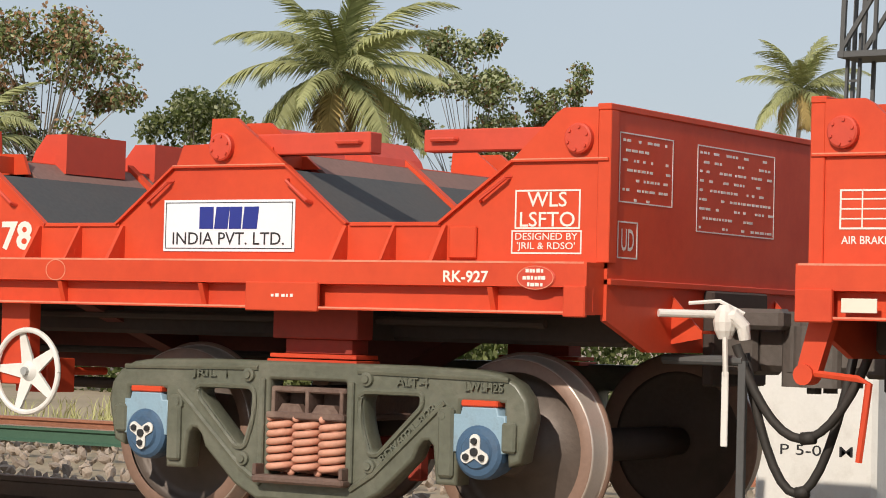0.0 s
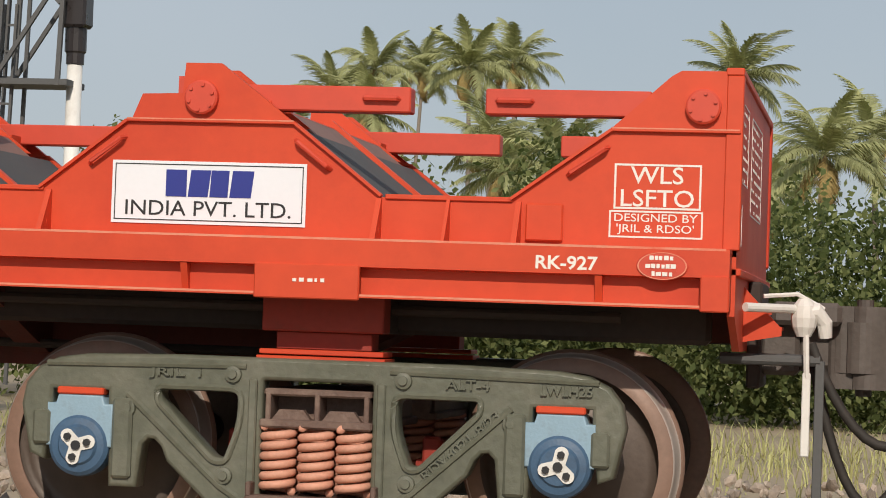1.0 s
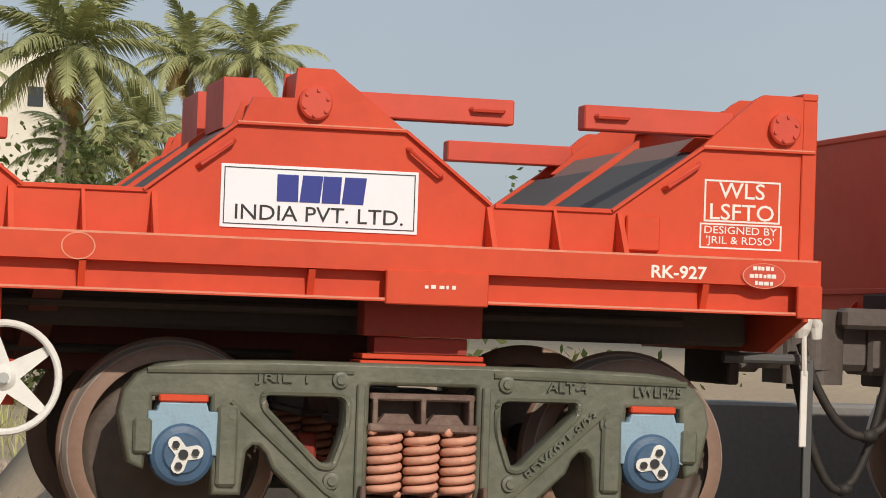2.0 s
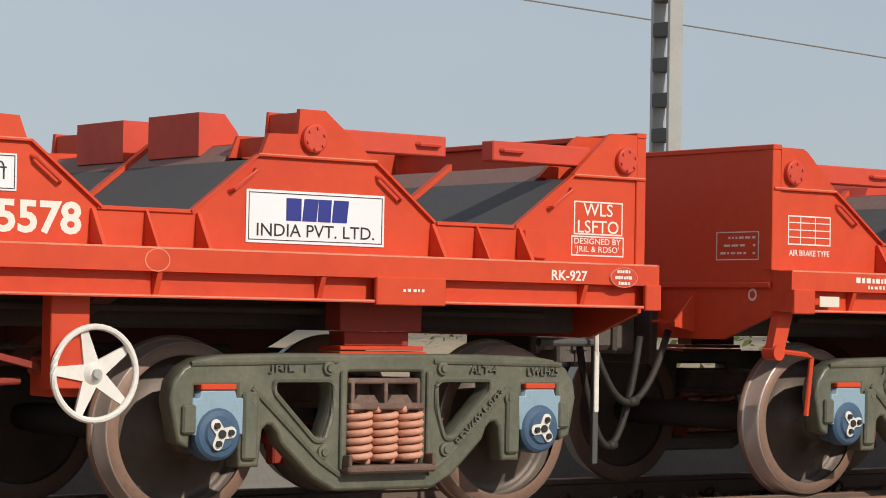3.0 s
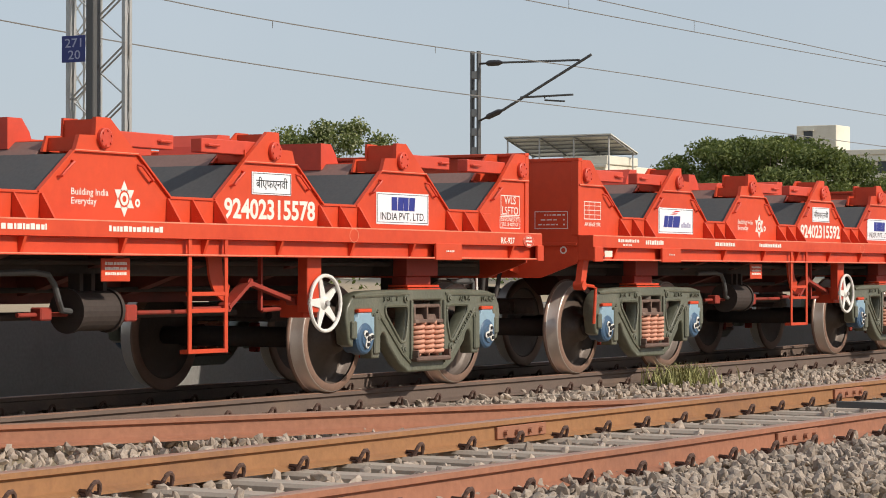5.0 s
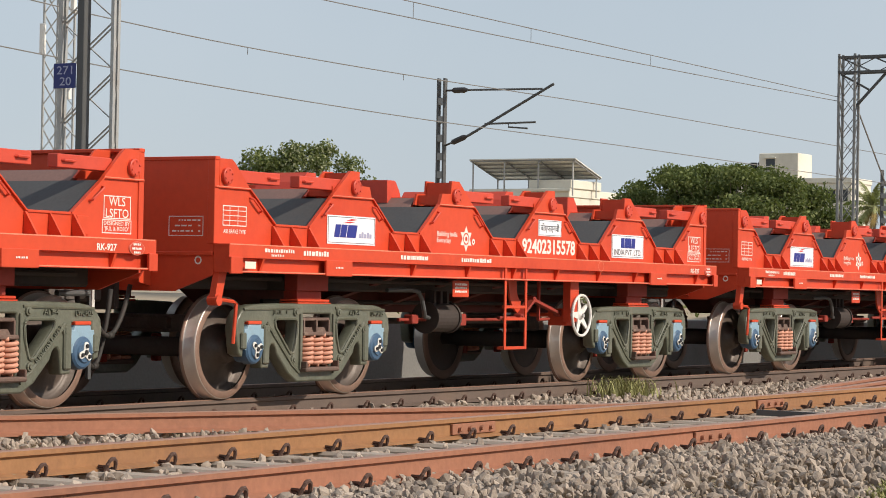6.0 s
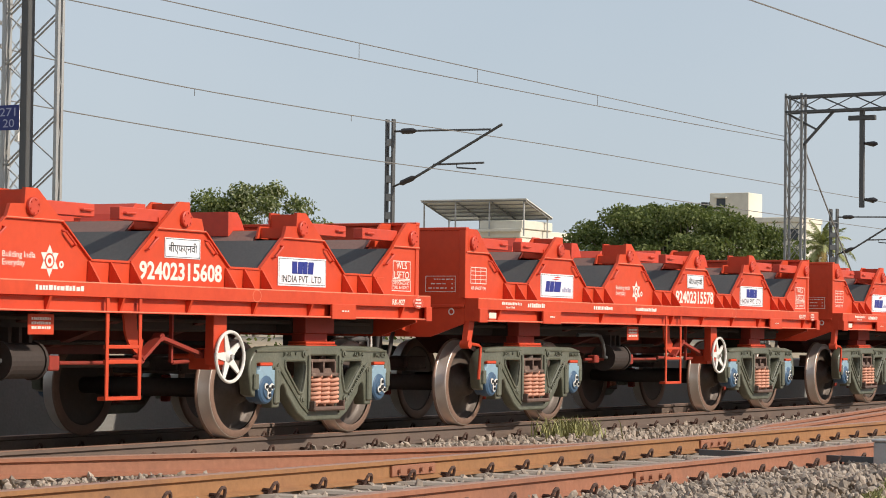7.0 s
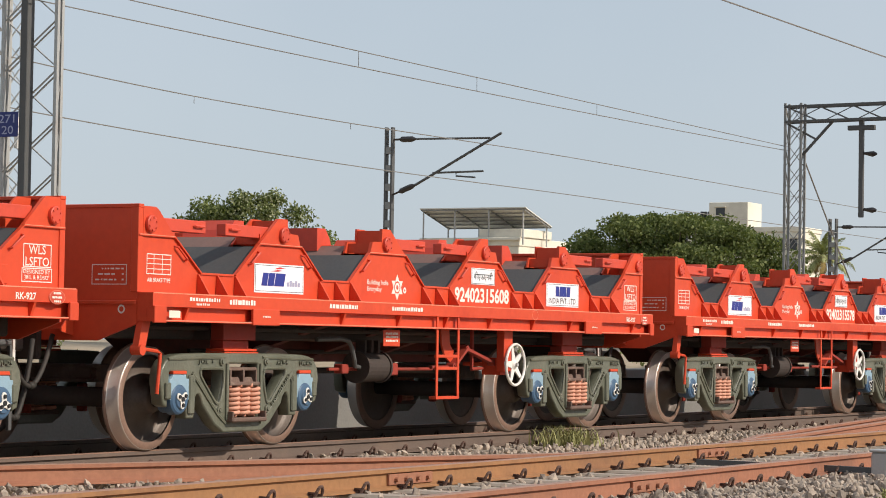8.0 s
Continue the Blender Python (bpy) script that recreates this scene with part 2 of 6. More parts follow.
def tube(bm, pts, r, n=8):
    """A pipe along pts."""
    pts = [Vector(p) for p in pts]
    rings = []
    for i, p in enumerate(pts):
        d = (pts[min(i + 1, len(pts) - 1)] - pts[max(i - 1, 0)]).normalized()
        u = d.cross(Vector((0.13, 0.2, 0.97))).normalized()
        v = d.cross(u)
        rr = r[i] if isinstance(r, (list, tuple)) else r
        rings.append([bm.verts.new(p + (u * math.cos(a) + v * math.sin(a)) * rr) for a in [k * 2 * math.pi / n for k in range(n)]])
    for a, b in zip(rings, rings[1:]):
        for k in range(n):
            bm.faces.new((a[k], a[(k + 1) % n], b[(k + 1) % n], b[k]))
    bm.faces.new(rings[0][::-1])
    bm.faces.new(rings[-1])
    return bm


def lathe(bm, profile, n=40, centre=(0, 0, 0)):
    """Spins (radius, y) points about the y axis."""
    rings = [[bm.verts.new((centre[0] + r * math.cos(a), centre[1] + y, centre[2] + r * math.sin(a))) for a in [k * 2 * math.pi / n for k in range(n)]] for r, y in profile]
    for a, b in zip(rings, rings[1:]):
        for k in range(n):
            bm.faces.new((a[k], a[(k + 1) % n], b[(k + 1) % n], b[k]))
    if profile[0][0] > 0:
        bm.faces.new(rings[0])
    if profile[-1][0] > 0:
        bm.faces.new(rings[-1][::-1])
    bmesh.ops.recalc_face_normals(bm, faces=bm.faces[:])
    return bm


def ring(bm, r0, r1, centre=(0, 0, 0), n=28):
    """A flat painted ring facing -y."""
    for k in range(n):
        a, b = 2 * math.pi * k / n, 2 * math.pi * (k + 1) / n
        bm.faces.new([bm.verts.new((centre[0] + r * math.cos(t), centre[1], centre[2] + r * math.sin(t))) for r, t in ((r0, a), (r1, a), (r1, b), (r0, b))])
    bmesh.ops.remove_doubles(bm, verts=bm.verts[:], dist=1e-6)
    return bm


def finish(name, bm, material, smooth=False):
    me = bpy.data.meshes.new(name)
    bm.to_mesh(me)
    bm.free()
    for m in material if isinstance(material, (list, tuple)) else (material,):
        me.materials.append(m)
    if smooth:
        me.polygons.foreach_set("use_smooth", [True] * len(me.polygons))
    return me


def part(name, bm, material, parent, label="", smooth=False, at=None):
    me = bm if isinstance(bm, bpy.types.Mesh) else finish(name, bm, material, smooth)
    ob = new(name, me)
    ob.parent = parent
    if at is not None:
        ob.matrix_basis = at
    return tagged(ob, label) if label else ob


def thing(name, bm, material, label, category, group="", kind="", smooth=False, at=None):
    me = bm if isinstance(bm, bpy.types.Mesh) else finish(name, bm, material, smooth)
    ob = new(name, me)
    if at is not None:
        ob.matrix_basis = at
    return tagged(ob, label, category, group, kind)


def base(name, label, category, group="", kind="", at=None):
    ob = new(name)
    ob.empty_display_size = 0.3
    if at is not None:
        ob.matrix_basis = at
    return tagged(ob, label, category, group, kind)


def from_curve(curve, material, turn=None):
    ob = bpy.data.objects.new("shape", curve)
    scene.collection.objects.link(ob)
    bpy.context.view_layer.update()
    me = bpy.data.meshes.new_from_object(ob.evaluated_get(bpy.context.evaluated_depsgraph_get()))
    bpy.data.objects.remove(ob)
    me.materials.clear()
    me.materials.append(material)
    if turn is not None:
        me.transform(turn)
    return me


UPRIGHT = Matrix.Rotation(radians(90), 4, "X")  # a drawing in x, y stands up in x, z and faces -y


def plate(outlines, thick, bevel, material, y=0.0):
    """A plate in x, z from an outline and its holes; its middle lies at y."""
    cu = bpy.data.curves.new("plate", "CURVE")
    cu.dimensions, cu.fill_mode = "2D", "BOTH"
    cu.extrude, cu.bevel_depth, cu.bevel_resolution = thick / 2 - bevel, bevel, 1
    for pts in outlines:
        sp = cu.splines.new("POLY")
        sp.points.add(len(pts) - 1)
        for p, (a, b) in zip(sp.points, pts):
            p.co = (a, b, 0, 1)
        sp.use_cyclic_u = True
    return from_curve(cu, material, Matrix.Translation((0, y, 0)) @ UPRIGHT)


def lettering(text, height, material, width=None, bold=0.0, thick=0.001, align="CENTER", at=(0, 0, 0), face="side"):
    """Letters of that cap height standing in x, z at a place; squeezed to a width where one is given."""
    cu = bpy.data.curves.new("text", "FONT")
    cu.body, cu.size, cu.extrude, cu.offset = text, 1.0, thick if thick > 0.002 else 0.0, bold
    cu.align_x, cu.align_y, cu.space_line, cu.resolution_u = align, "CENTER", 0.95, 3
    me = from_curve(cu, material)
    if len(me.vertices):
        co = np.array([v.co for v in me.vertices])
        lines = text.count("\n") + 1
        tall = co[:, 1].max() - co[:, 1].min()
        sy = height * (1 + (lines - 1) * 1.35) / tall
        sx = width / (co[:, 0].max() - co[:, 0].min()) if width else sy
        mid = (co.max(0) + co.min(0)) / 2
        shift = mid[0] if align == "CENTER" else 0
        me.transform(Matrix.Diagonal((sx, sy, 1, 1)) @ Matrix.Translation((-shift, -mid[1], 0)))
    turn = UPRIGHT if face == "side" else Matrix.Rotation(radians(90 if face == "front" else -90), 4, "Z") @ UPRIGHT
    me.transform(Matrix.Translation(at) @ turn)
    return me


def arc(cx, cz, r, a0, a1, n):
    return [(cx + r * math.cos(radians(a0 + (a1 - a0) * k / n)), cz + r * math.sin(radians(a0 + (a1 - a0) * k / n))) for k in range(n + 1)]


def rounded(pts, r, n=4):
    """A polygon with its corners rounded."""
    out = []
    for i, p in enumerate(pts):
        p, a, b = Vector(p), Vector(pts[i - 1]), Vector(pts[(i + 1) % len(pts)])
        da, db = (a - p), (b - p)
        ra = min(r, da.length * 0.45, db.length * 0.45)
        s, e = p + da.normalized() * ra, p + db.normalized() * ra
        for k in range(n + 1):
            t = k / n
            q = s * (1 - t) ** 2 + p * 2 * t * (1 - t) + e * t * t
            out.append((q.x, q.y))
    return out


# ---- ground and tracks ----
def ground():
    bm = bmesh.new()
    xs = [-2500, -600, -150, -60, -30, -20] + [-16 + 0.8 * k for k in range(78)] + [60, 90, 150, 400, 1000, 2500]
    ys = [-600, -100, -40, -25] + [-16 + 0.4 * k for k in range(54)] + [6, 7, 9, 12, 16, 24, 40, 80, 200, 600, 2500]

    def height(x, y):
        z = -0.62
        if -5.6 < y < 3.4:
            z = -0.17
        elif -7.4 < y <= -5.6:
            z = -0.17 - (-5.6 - y) / 1.8 * 0.50
        elif y <= -7.4:
            z = -0.67
        elif y >= 3.4:
            z = -0.17 - min(0.15, (y - 3.4) * 0.1)
        if -30 < x < 70 and -16 < y < 12:
            z += 0.05 * noise.noise((x * 0.5, y * 0.5, 0)) * (1.6 if y < -6 else 0.6)
        return z
    grid = [[bm.verts.new((x, y, height(x, y))) for y in ys] for x in xs]
    for i in range(len(xs) - 1):
        for j in range(len(ys) - 1):
            bm.faces.new((grid[i][j], grid[i + 1][j], grid[i + 1][j + 1], grid[i][j + 1]))
    thing("ground", bm, GROUND, "dusty brown earth with dry patches along the railway", "ground", kind="structure", smooth=True)


def rail_profile():
    return [(-0.068, -0.156), (0.068, -0.156), (0.068, -0.146), (0.012, -0.128), (0.009, -0.045), (0.036, -0.034), (0.036, -0.006), (0.026, 0.0),
            (-0.026, 0.0), (-0.036, -0.006), (-0.036, -0.034), (-0.009, -0.045), (-0.012, -0.128), (-0.068, -0.146)]


def rail_mesh(pts, name, material=None):
    """A rail whose head runs through pts."""
    bm = bmesh.new()
    rings = []
    for i, p in enumerate(pts):
        p = Vector(p)
        d = (Vector(pts[min(i + 1, len(pts) - 1)]) - Vector(pts[max(i - 1, 0)])).normalized()
        side = Vector((-d.y, d.x, 0))
        rings.append([bm.verts.new(p + side * a + Vector((0, 0, b))) for a, b in rail_profile()])
    n = len(rings[0])
    for a, b in zip(rings, rings[1:]):
        for k in range(n):
            f = bm.faces.new((a[k], b[k], b[(k + 1) % n], a[(k + 1) % n]))
            f.material_index = 1 if k in (6, 7, 8) else 0
    bm.faces.new(rings[0])
    bm.faces.new(rings[-1][::-1])
    bmesh.ops.recalc_face_normals(bm, faces=bm.faces[:])
    return finish(name, bm, (material or RAIL, RAIL_TOP))


RAIL_Z = 0.06
TRACK_Y, TRACK_Z = (-2.78, -4.54), 0.085  # the rails of the near track


def tracks():
    def straight(y, z, x0, x1, label, material=None):
        thing("rail", rail_mesh([(x0, y, z), (x1, y, z)], "rail", material), None, label, "rail", group="rails", kind="structure")
    for y in (0.412, 2.088):
        straight(y, RAIL_Z, -200, 300, "dark worn steel running rail under the wagons", RAIL_DARK)
    for y, rust in zip(TRACK_Y, (RAIL_OCHRE, RAIL)):
        straight(y, TRACK_Z, -200, 300, "rusty brown steel rail on concrete sleepers", rust)
    straight(8.5, 0.0, -200, -13.5, "green painted rail of the far track", RAIL_GREEN)
    straight(8.5, 0.0, -13.5, -8.0, "rusty rail of the far track")
    straight(10.2, 0.0, -200, -8.0, "rusty rail of the far track")
    thing("rail", rail_mesh([(4.0, 0.26, 0.06), (13.6, 0.05, 0.06), (19.0, -2.55, 0.08), (20.0, -2.66, 0.08)], "rail"), None, "rusty turnout rail joining the near track", "rail", group="rails", kind="structure")
    for off in (0.0, 0.45):
        thing("rail", rail_mesh([(22.5 + off, -2.64, 0.08), (25.0, -2.35 + off * 0.6, 0.07), (38.0, -0.35 + off, 0.06), (60.0, 0.20 + off * 0.2, 0.06)], "rail"), None, "rusty turnout rail leading to the train's track", "rail", group="rails", kind="structure")
    # sleepers, clips, fishplates
    bm = bmesh.new()
    box(bm, -0.11, 0.11, -1.37, 1.37, -0.09, 0.09, 0.02)
    sleeper = finish("sleeper", bm, SLEEPER)
    bm = bmesh.new()
    pts = [(0.0, 0.02, 0.012), (-0.012, -0.03, 0.012)] + [(0.01 - 0.042 * math.cos(math.pi * q / 7), -0.055 - 0.02 * math.sin(math.pi * q / 7), 0.0 + 0.062 * math.sin(math.pi * q / 7)) for q in range(8)] + [(0.05, -0.03, 0.0)]
    tube(bm, pts, 0.0125, 6)
    box(bm, -0.03, 0.05, -0.03, 0.03, -0.03, 0.004, 0.004)
    clip = finish("rail_clip", bm, CLIP)
    mid = sum(TRACK_Y) / 2
    k = 0
    for i in range(-8, 62):
        x = i * 0.625 + 0.07
        s = thing("sleeper", sleeper, None, "pale concrete sleeper bedded in ballast", "sleeper", group="sleepers of the near track", at=pose(x, mid, TRACK_Z - 0.156 - 0.09, 0, 0, random.uniform(-1, 1)))
        for y in TRACK_Y:
            for sgn in (-1, 1):
                part("rail_clip", clip, None, s, at=pose(random.uniform(-0.02, 0.02), y - mid + sgn * 0.06, 0.105, 0, 0, 0 if sgn < 0 else 180))
        if -3 < x < 46:
            s = thing("sleeper", sleeper, None, "dusty concrete sleeper under the train", "sleeper", group="sleepers under the train", at=pose(x, 1.25, RAIL_Z - 0.246, 0, 0, random.uniform(-1, 1)))
            for y in (0.412, 2.088):
                for sgn in (-1, 1):
                    part("rail_clip", clip, None, s, at=pose(0, y - 1.25 + sgn * 0.06, 0.105, 0, 0, 0 if sgn < 0 else 180))
    bm = bmesh.new()
    box(bm, -0.33, 0.33, -0.034, -0.010, -0.125, -0.045, 0.004)
    for a in (-0.24, -0.09, 0.09, 0.24):
        rod(bm, (a, -0.06, -0.085), (a, -0.02, -0.085), 0.017, 6)
    fish = finish("fishplate", bm, RAIL)
    for x, y in ((15.9, TRACK_Y[0]), (21.8, TRACK_Y[0]), (16.3, TRACK_Y[1])):
        thing("fishplate", fish, None, "bolted steel fishplate on a rail joint", "fishplate", group="fishplates", at=pose(x, y, TRACK_Z))


def stone_mesh(seed):
    rng = random.Random(seed)
    bm = bmesh.new()
    bmesh.ops.create_icosphere(bm, subdivisions=1, radius=1)
    for v in bm.verts:
        v.co *= rng.uniform(0.66, 1.14)
        v.co.x *= 1.4
        v.co.z *= 0.68
    return bm


def ballast():
    """Loose stones: one object, each stone its own island."""
    shapes = []
    for s in range(10):
        bm = stone_mesh(s)
        shapes.append((np.array([v.co for v in bm.verts]), np.array([[v.index for v in f.verts] for f in bm.faces])))
        bm.free()
    rng = np.random.RandomState(4)

    def heap(name, spots, label):
        vs, fs, at = [], [], 0
        for (x, y, z, r) in spots:
            co, fa = shapes[rng.randint(10)]
            q = Euler(rng.uniform(0, 6.28, 3)).to_matrix()
            vs.append(co * r @ np.array(q).T + (x, y, z))
            fs.append(fa + at)
            at += len(co)
        me = bpy.data.meshes.new(name)
        v, f = np.concatenate(vs), np.concatenate(fs)
        me.from_pydata(v.tolist(), [], f.tolist())
        me.materials.append(STONE)
        tagged(new(name, me), label, "ballast", kind="stuff")
    near = []
    for _ in range(38000):
        x, y = 6 + 34 * rng.rand() ** 1.2, rng.uniform(-7.6, -4.45)
        if x > 13.0 and y < -6.53 + 0.165 * (x - 13.6) - 0.35 * rng.rand() ** 2:
            continue
        z = -0.10 if y > -5.6 else -0.10 - (-5.6 - y) / 1.8 * 0.5
        near.append((x, y, z + rng.uniform(-0.04, 0.045), 0.015 + 0.031 * rng.rand() ** 1.7))
    heap("ballast_shoulder", near, "grey crushed stone ballast sloping from the near rail")
    mid = []
    for _ in range(17000):
        x, y = rng.uniform(6, 44), rng.uniform(-4.3, 2.6)
        mid.append((x, y, -0.115 + rng.uniform(-0.03, 0.03), rng.uniform(0.022, 0.048)))
    heap("ballast_bed", mid, "grey crushed stone ballast between the rails")
    far = []
    for _ in range(5000):
        far.append((rng.uniform(-22, 8), rng.uniform(-0.5, 11), -0.2 + rng.uniform(-0.02, 0.03), rng.uniform(0.025, 0.06)))
    heap("ballast_far", far, "dusty grey ballast beyond the train")


# ---- the wagon ----
PEAKS = (-2.92, -0.99, 0.99, 2.92)
HALF, SIDE = 5.075, -1.25
Z_DECK, Z_WALL, Z_TOP = 1.375, 1.555, 1.84


def lug_shape(flip):
    s = -1 if flip else 1
    pts = [(-0.30, 1.845), (-0.255, 1.955), (-0.085, 1.96), (-0.075, 2.085), (0.075, 2.085), (0.39, 1.845)]
    pts = [(s * a, b) for a, b in pts]
    return pts[::-1] if flip else pts


def star_shape():
    pts = []
    for k in range(3):
        a = 90 + 120 * k
        c = (0.054 * math.cos(radians(a)), 0.054 * math.sin(radians(a)))
        pts += arc(c[0], c[1], 0.028, a - 75, a + 75, 5)
        pts.append((0.030 * math.cos(radians(a + 60)), 0.030 * math.sin(radians(a + 60))))
    return pts


def make_bogie_meshes():
    half = [(0.0, 0.22), (-0.30, 0.22), (-0.43, 0.285), (-0.615, 0.455), (-0.64, 0.515), (-0.675, 0.55), (-0.715, 0.555), (-0.75, 0.52), (-0.768, 0.35), (-0.86, 0.35), (-0.872, 0.745),
            (-1.14, 0.745), (-1.142, 0.66), (-1.165, 0.455), (-1.205, 0.47), (-1.245, 0.66), (-1.228, 0.745), (-1.18, 0.805), (-1.10, 0.845), (-0.98, 0.862), (-0.6, 0.872), (0.0, 0.872)]
    outline = half + [(-a, b) for a, b in half[::-1]][1:-1]
    window = rounded([(-0.675, 0.757), (-0.315, 0.757), (-0.32, 0.61), (-0.375, 0.455), (-0.43, 0.455), (-0.675, 0.695)], 0.055)
    window_r = [(-a, b) for a, b in window[::-1]]
    middle = rounded([(-0.245, 0.30), (0.245, 0.30), (0.245, 0.812), (-0.245, 0.812)], 0.03)
    frame_mesh = plate([outline, window[::-1], window_r[::-1], middle[::-1]], 0.12, 0.016, BOGIE, y=-0.015)
    # raised rims round the windows and along the chords
    rims = []

    def rib(name, make):
        bm = bmesh.new()
        make(bm)
        rims.append((name, finish(name, bm, BOGIE)))
    for w in (window, window_r):
        rib("window_rim", lambda bm, w=w: tube(bm, [(a, -0.078, b) for a, b in w + w[:1]], 0.014, 6))
    for s in (-1, 1):
        rib("chord_rib", lambda bm, s=s: tube(bm, [(s * 1.15, -0.076, 0.835), (s * 0.3, -0.076, 0.85)], 0.013, 6))
        rib("chord_rib", lambda bm, s=s: tube(bm, [(s * 0.80, -0.076, 0.72), (s * 0.40, -0.076, 0.36), (s * 0.27, -0.076, 0.28)], 0.016, 6))
        rib("column_guide", lambda bm, s=s: box(bm, s * 0.25, s * 0.285, -0.095, -0.07, 0.31, 0.80, 0.006))
        rib("jaw_pad", lambda bm, s=s: box(bm, s * 1.125, s * 1.20, -0.10, -0.06, 0.50, 0.64, 0.01))
        rib("jaw_pad", lambda bm, s=s: box(bm, s * 0.775, s * 0.86, -0.10, -0.06, 0.37, 0.70, 0.012))
        for a, b in ((0.355, 0.815), (0.38, 0.40), (0.80, 0.66)):
            rib("rivet_boss", lambda bm, s=s, a=a, b=b: lathe(bm, [(0.0, -0.030), (0.018, -0.030), (0.020, -0.020), (0.034, -0.018), (0.038, 0.0), (0.0, 0.0)], 14, (s * a, -0.072, b)))
    # coil spring
    bm = bmesh.new()
    turns, n = 6.6, 112
    tube(bm, [(0.061 * math.cos(k / n * turns * 2 * math.pi), 0.061 * math.sin(k / n * turns * 2 * math.pi), 0.345 + 0.265 * k / n) for k in range(n + 1)], 0.0178, 7)
    spring = finish("coil_spring", bm, SPRING, True)
    # bolster end
    bm = bmesh.new()
    box(bm, -0.235, 0.235, -0.10, 0.9, 0.605, 0.64, 0.008)
    box(bm, -0.225, 0.225, -0.07, 0.9, 0.735, 0.765, 0.008)
    for a in (-0.215, -0.01, 0.195):
        box(bm, a, a + 0.022, -0.08, 0.85, 0.63, 0.745, 0.004)
    box(bm, -0.2, 0.2, 0.05, 0.9, 0.62, 0.76)
    for a in (-0.11, 0.10):
        prism(bm, [(a - 0.08, 0.64), (a + 0.08, 0.64), (a + 0.05, 0.68), (a - 0.05, 0.68)], -0.06, -0.02)
    bolster_end = finish("bolster_end", bm, RUST)
    bm = bmesh.new()
    box(bm, -0.275, 0.275, -0.155, 0.15, 0.292, 0.332, 0.012)
    for a in (-0.27, 0.248):
        box(bm, a, a + 0.022, -0.15, -0.07, 0.325, 0.385, 0.005)
    seat = finish("spring_seat", bm, RUST)
    # bearing adapter and its pad
    sad = [(-0.135, 0.50), (-0.135, 0.665), (-0.10, 0.665), (-0.09, 0.70), (0.09, 0.70), (0.10, 0.665), (0.135, 0.665), (0.135, 0.50)] + arc(0, 0.5, 0.118, 0, 180, 12)
    adapter = plate([sad], 0.15, 0.006, LIGHT_BLUE)
    bm = bmesh.new()
    box(bm, -0.10, 0.10, -0.095, 0.05, 0.708, 0.738, 0.006)
    pad = finish("adapter_pad", bm, RED)
    return frame_mesh, rims, spring, bolster_end, seat, adapter, pad


def make_wheel_meshes():
    """Centred on the axle; outer face towards -y."""
    tread = [(0.37, -0.065), (0.43, -0.065), (0.438, -0.055), (0.442, 0.045), (0.452, 0.052), (0.467, 0.062), (0.467, 0.075), (0.455, 0.085), (0.37, 0.075)]
    rim = bmesh.new()
    lathe(rim, tread, 56)
    bmesh.ops.delete(rim, geom=[q for q in rim.faces if len(q.verts) > 4], context="FACES_ONLY")
    disc = bmesh.new()
    prof = [(0.0, -0.13), (0.11, -0.13), (0.125, -0.10), (0.14, -0.04), (0.22, 0.012), (0.31, 0.034), (0.362, 0.036), (0.375, -0.045), (0.375, 0.07), (0.35, 0.06), (0.2, 0.055), (0.13, 0.07), (0.0, 0.07)]
    lathe(disc, prof, 48)
    disc_me = finish("wheel_disc", disc, WHEEL, False)
    rim_me = finish("wheel_rim", rim, TREAD, True)
    # one mesh: the plate and the tyre face in scaled rust, the tread polished
    allb = bmesh.new()
    allb.from_mesh(disc_me)
    k = len(allb.faces)
    allb.from_mesh(rim_me)
    allb.faces.ensure_lookup_table()
    for f in allb.faces[k:]:
        c = f.calc_center_median()
        r = math.hypot(c.x, c.z)
        f.material_index = 1 if r > 0.428 and c.y < 0.05 else 0
        f.smooth = True
    for f in allb.faces[:k]:
        f.material_index = 2
        f.smooth = True
    wheel = finish("wheel", allb, (WHEEL, TREAD, WHEEL_PLATE))
    bm = bmesh.new()
    rod(bm, (0, -1.14, 0), (0, 1.14, 0), 0.075, 16)
    rod(bm, (0, -0.6, 0), (0, 0.6, 0), 0.085, 16)
    axle = finish("axle", bm, DARK, True)
    bm = bmesh.new()
    lathe(bm, [(0.0, -0.062), (0.075, -0.062), (0.085, -0.050), (0.112, -0.045), (0.128, -0.03), (0.133, 0.0), (0.133, 0.05), (0.118, 0.055), (0.118, 0.12), (0.0, 0.12)], 36)
    cap = finish("end_cap", bm, BLUE_CAP)
    lock = plate([star_shape()], 0.008, 0.001, WHITE, y=-0.066)
    bm = bmesh.new()
    for k in range(3):
        a = radians(90 + 120 * k)
        rod(bm, (0.05 * math.cos(a), -0.085, 0.05 * math.sin(a)), (0.05 * math.cos(a), -0.066, 0.05 * math.sin(a)), 0.016, 6)
    rod(bm, (0, -0.08, 0), (0, -0.066, 0), 0.020, 10)
    bolts = finish("cap_bolt", bm, BLACK)
    return wheel, axle, cap, lock, bolts


def frame_bars(bm, x0, x1, z0, z1, w, y):
    """A thin painted outline."""
    box(bm, x0, x1, y - 0.001, y, z0, z0 + w)
    box(bm, x0, x1, y - 0.001, y, z1 - w, z1)
    box(bm, x0, x0 + w, y - 0.001, y, z0 + w, z1 - w)
    box(bm, x1 - w, x1, y - 0.001, y, z0 + w, z1 - w)


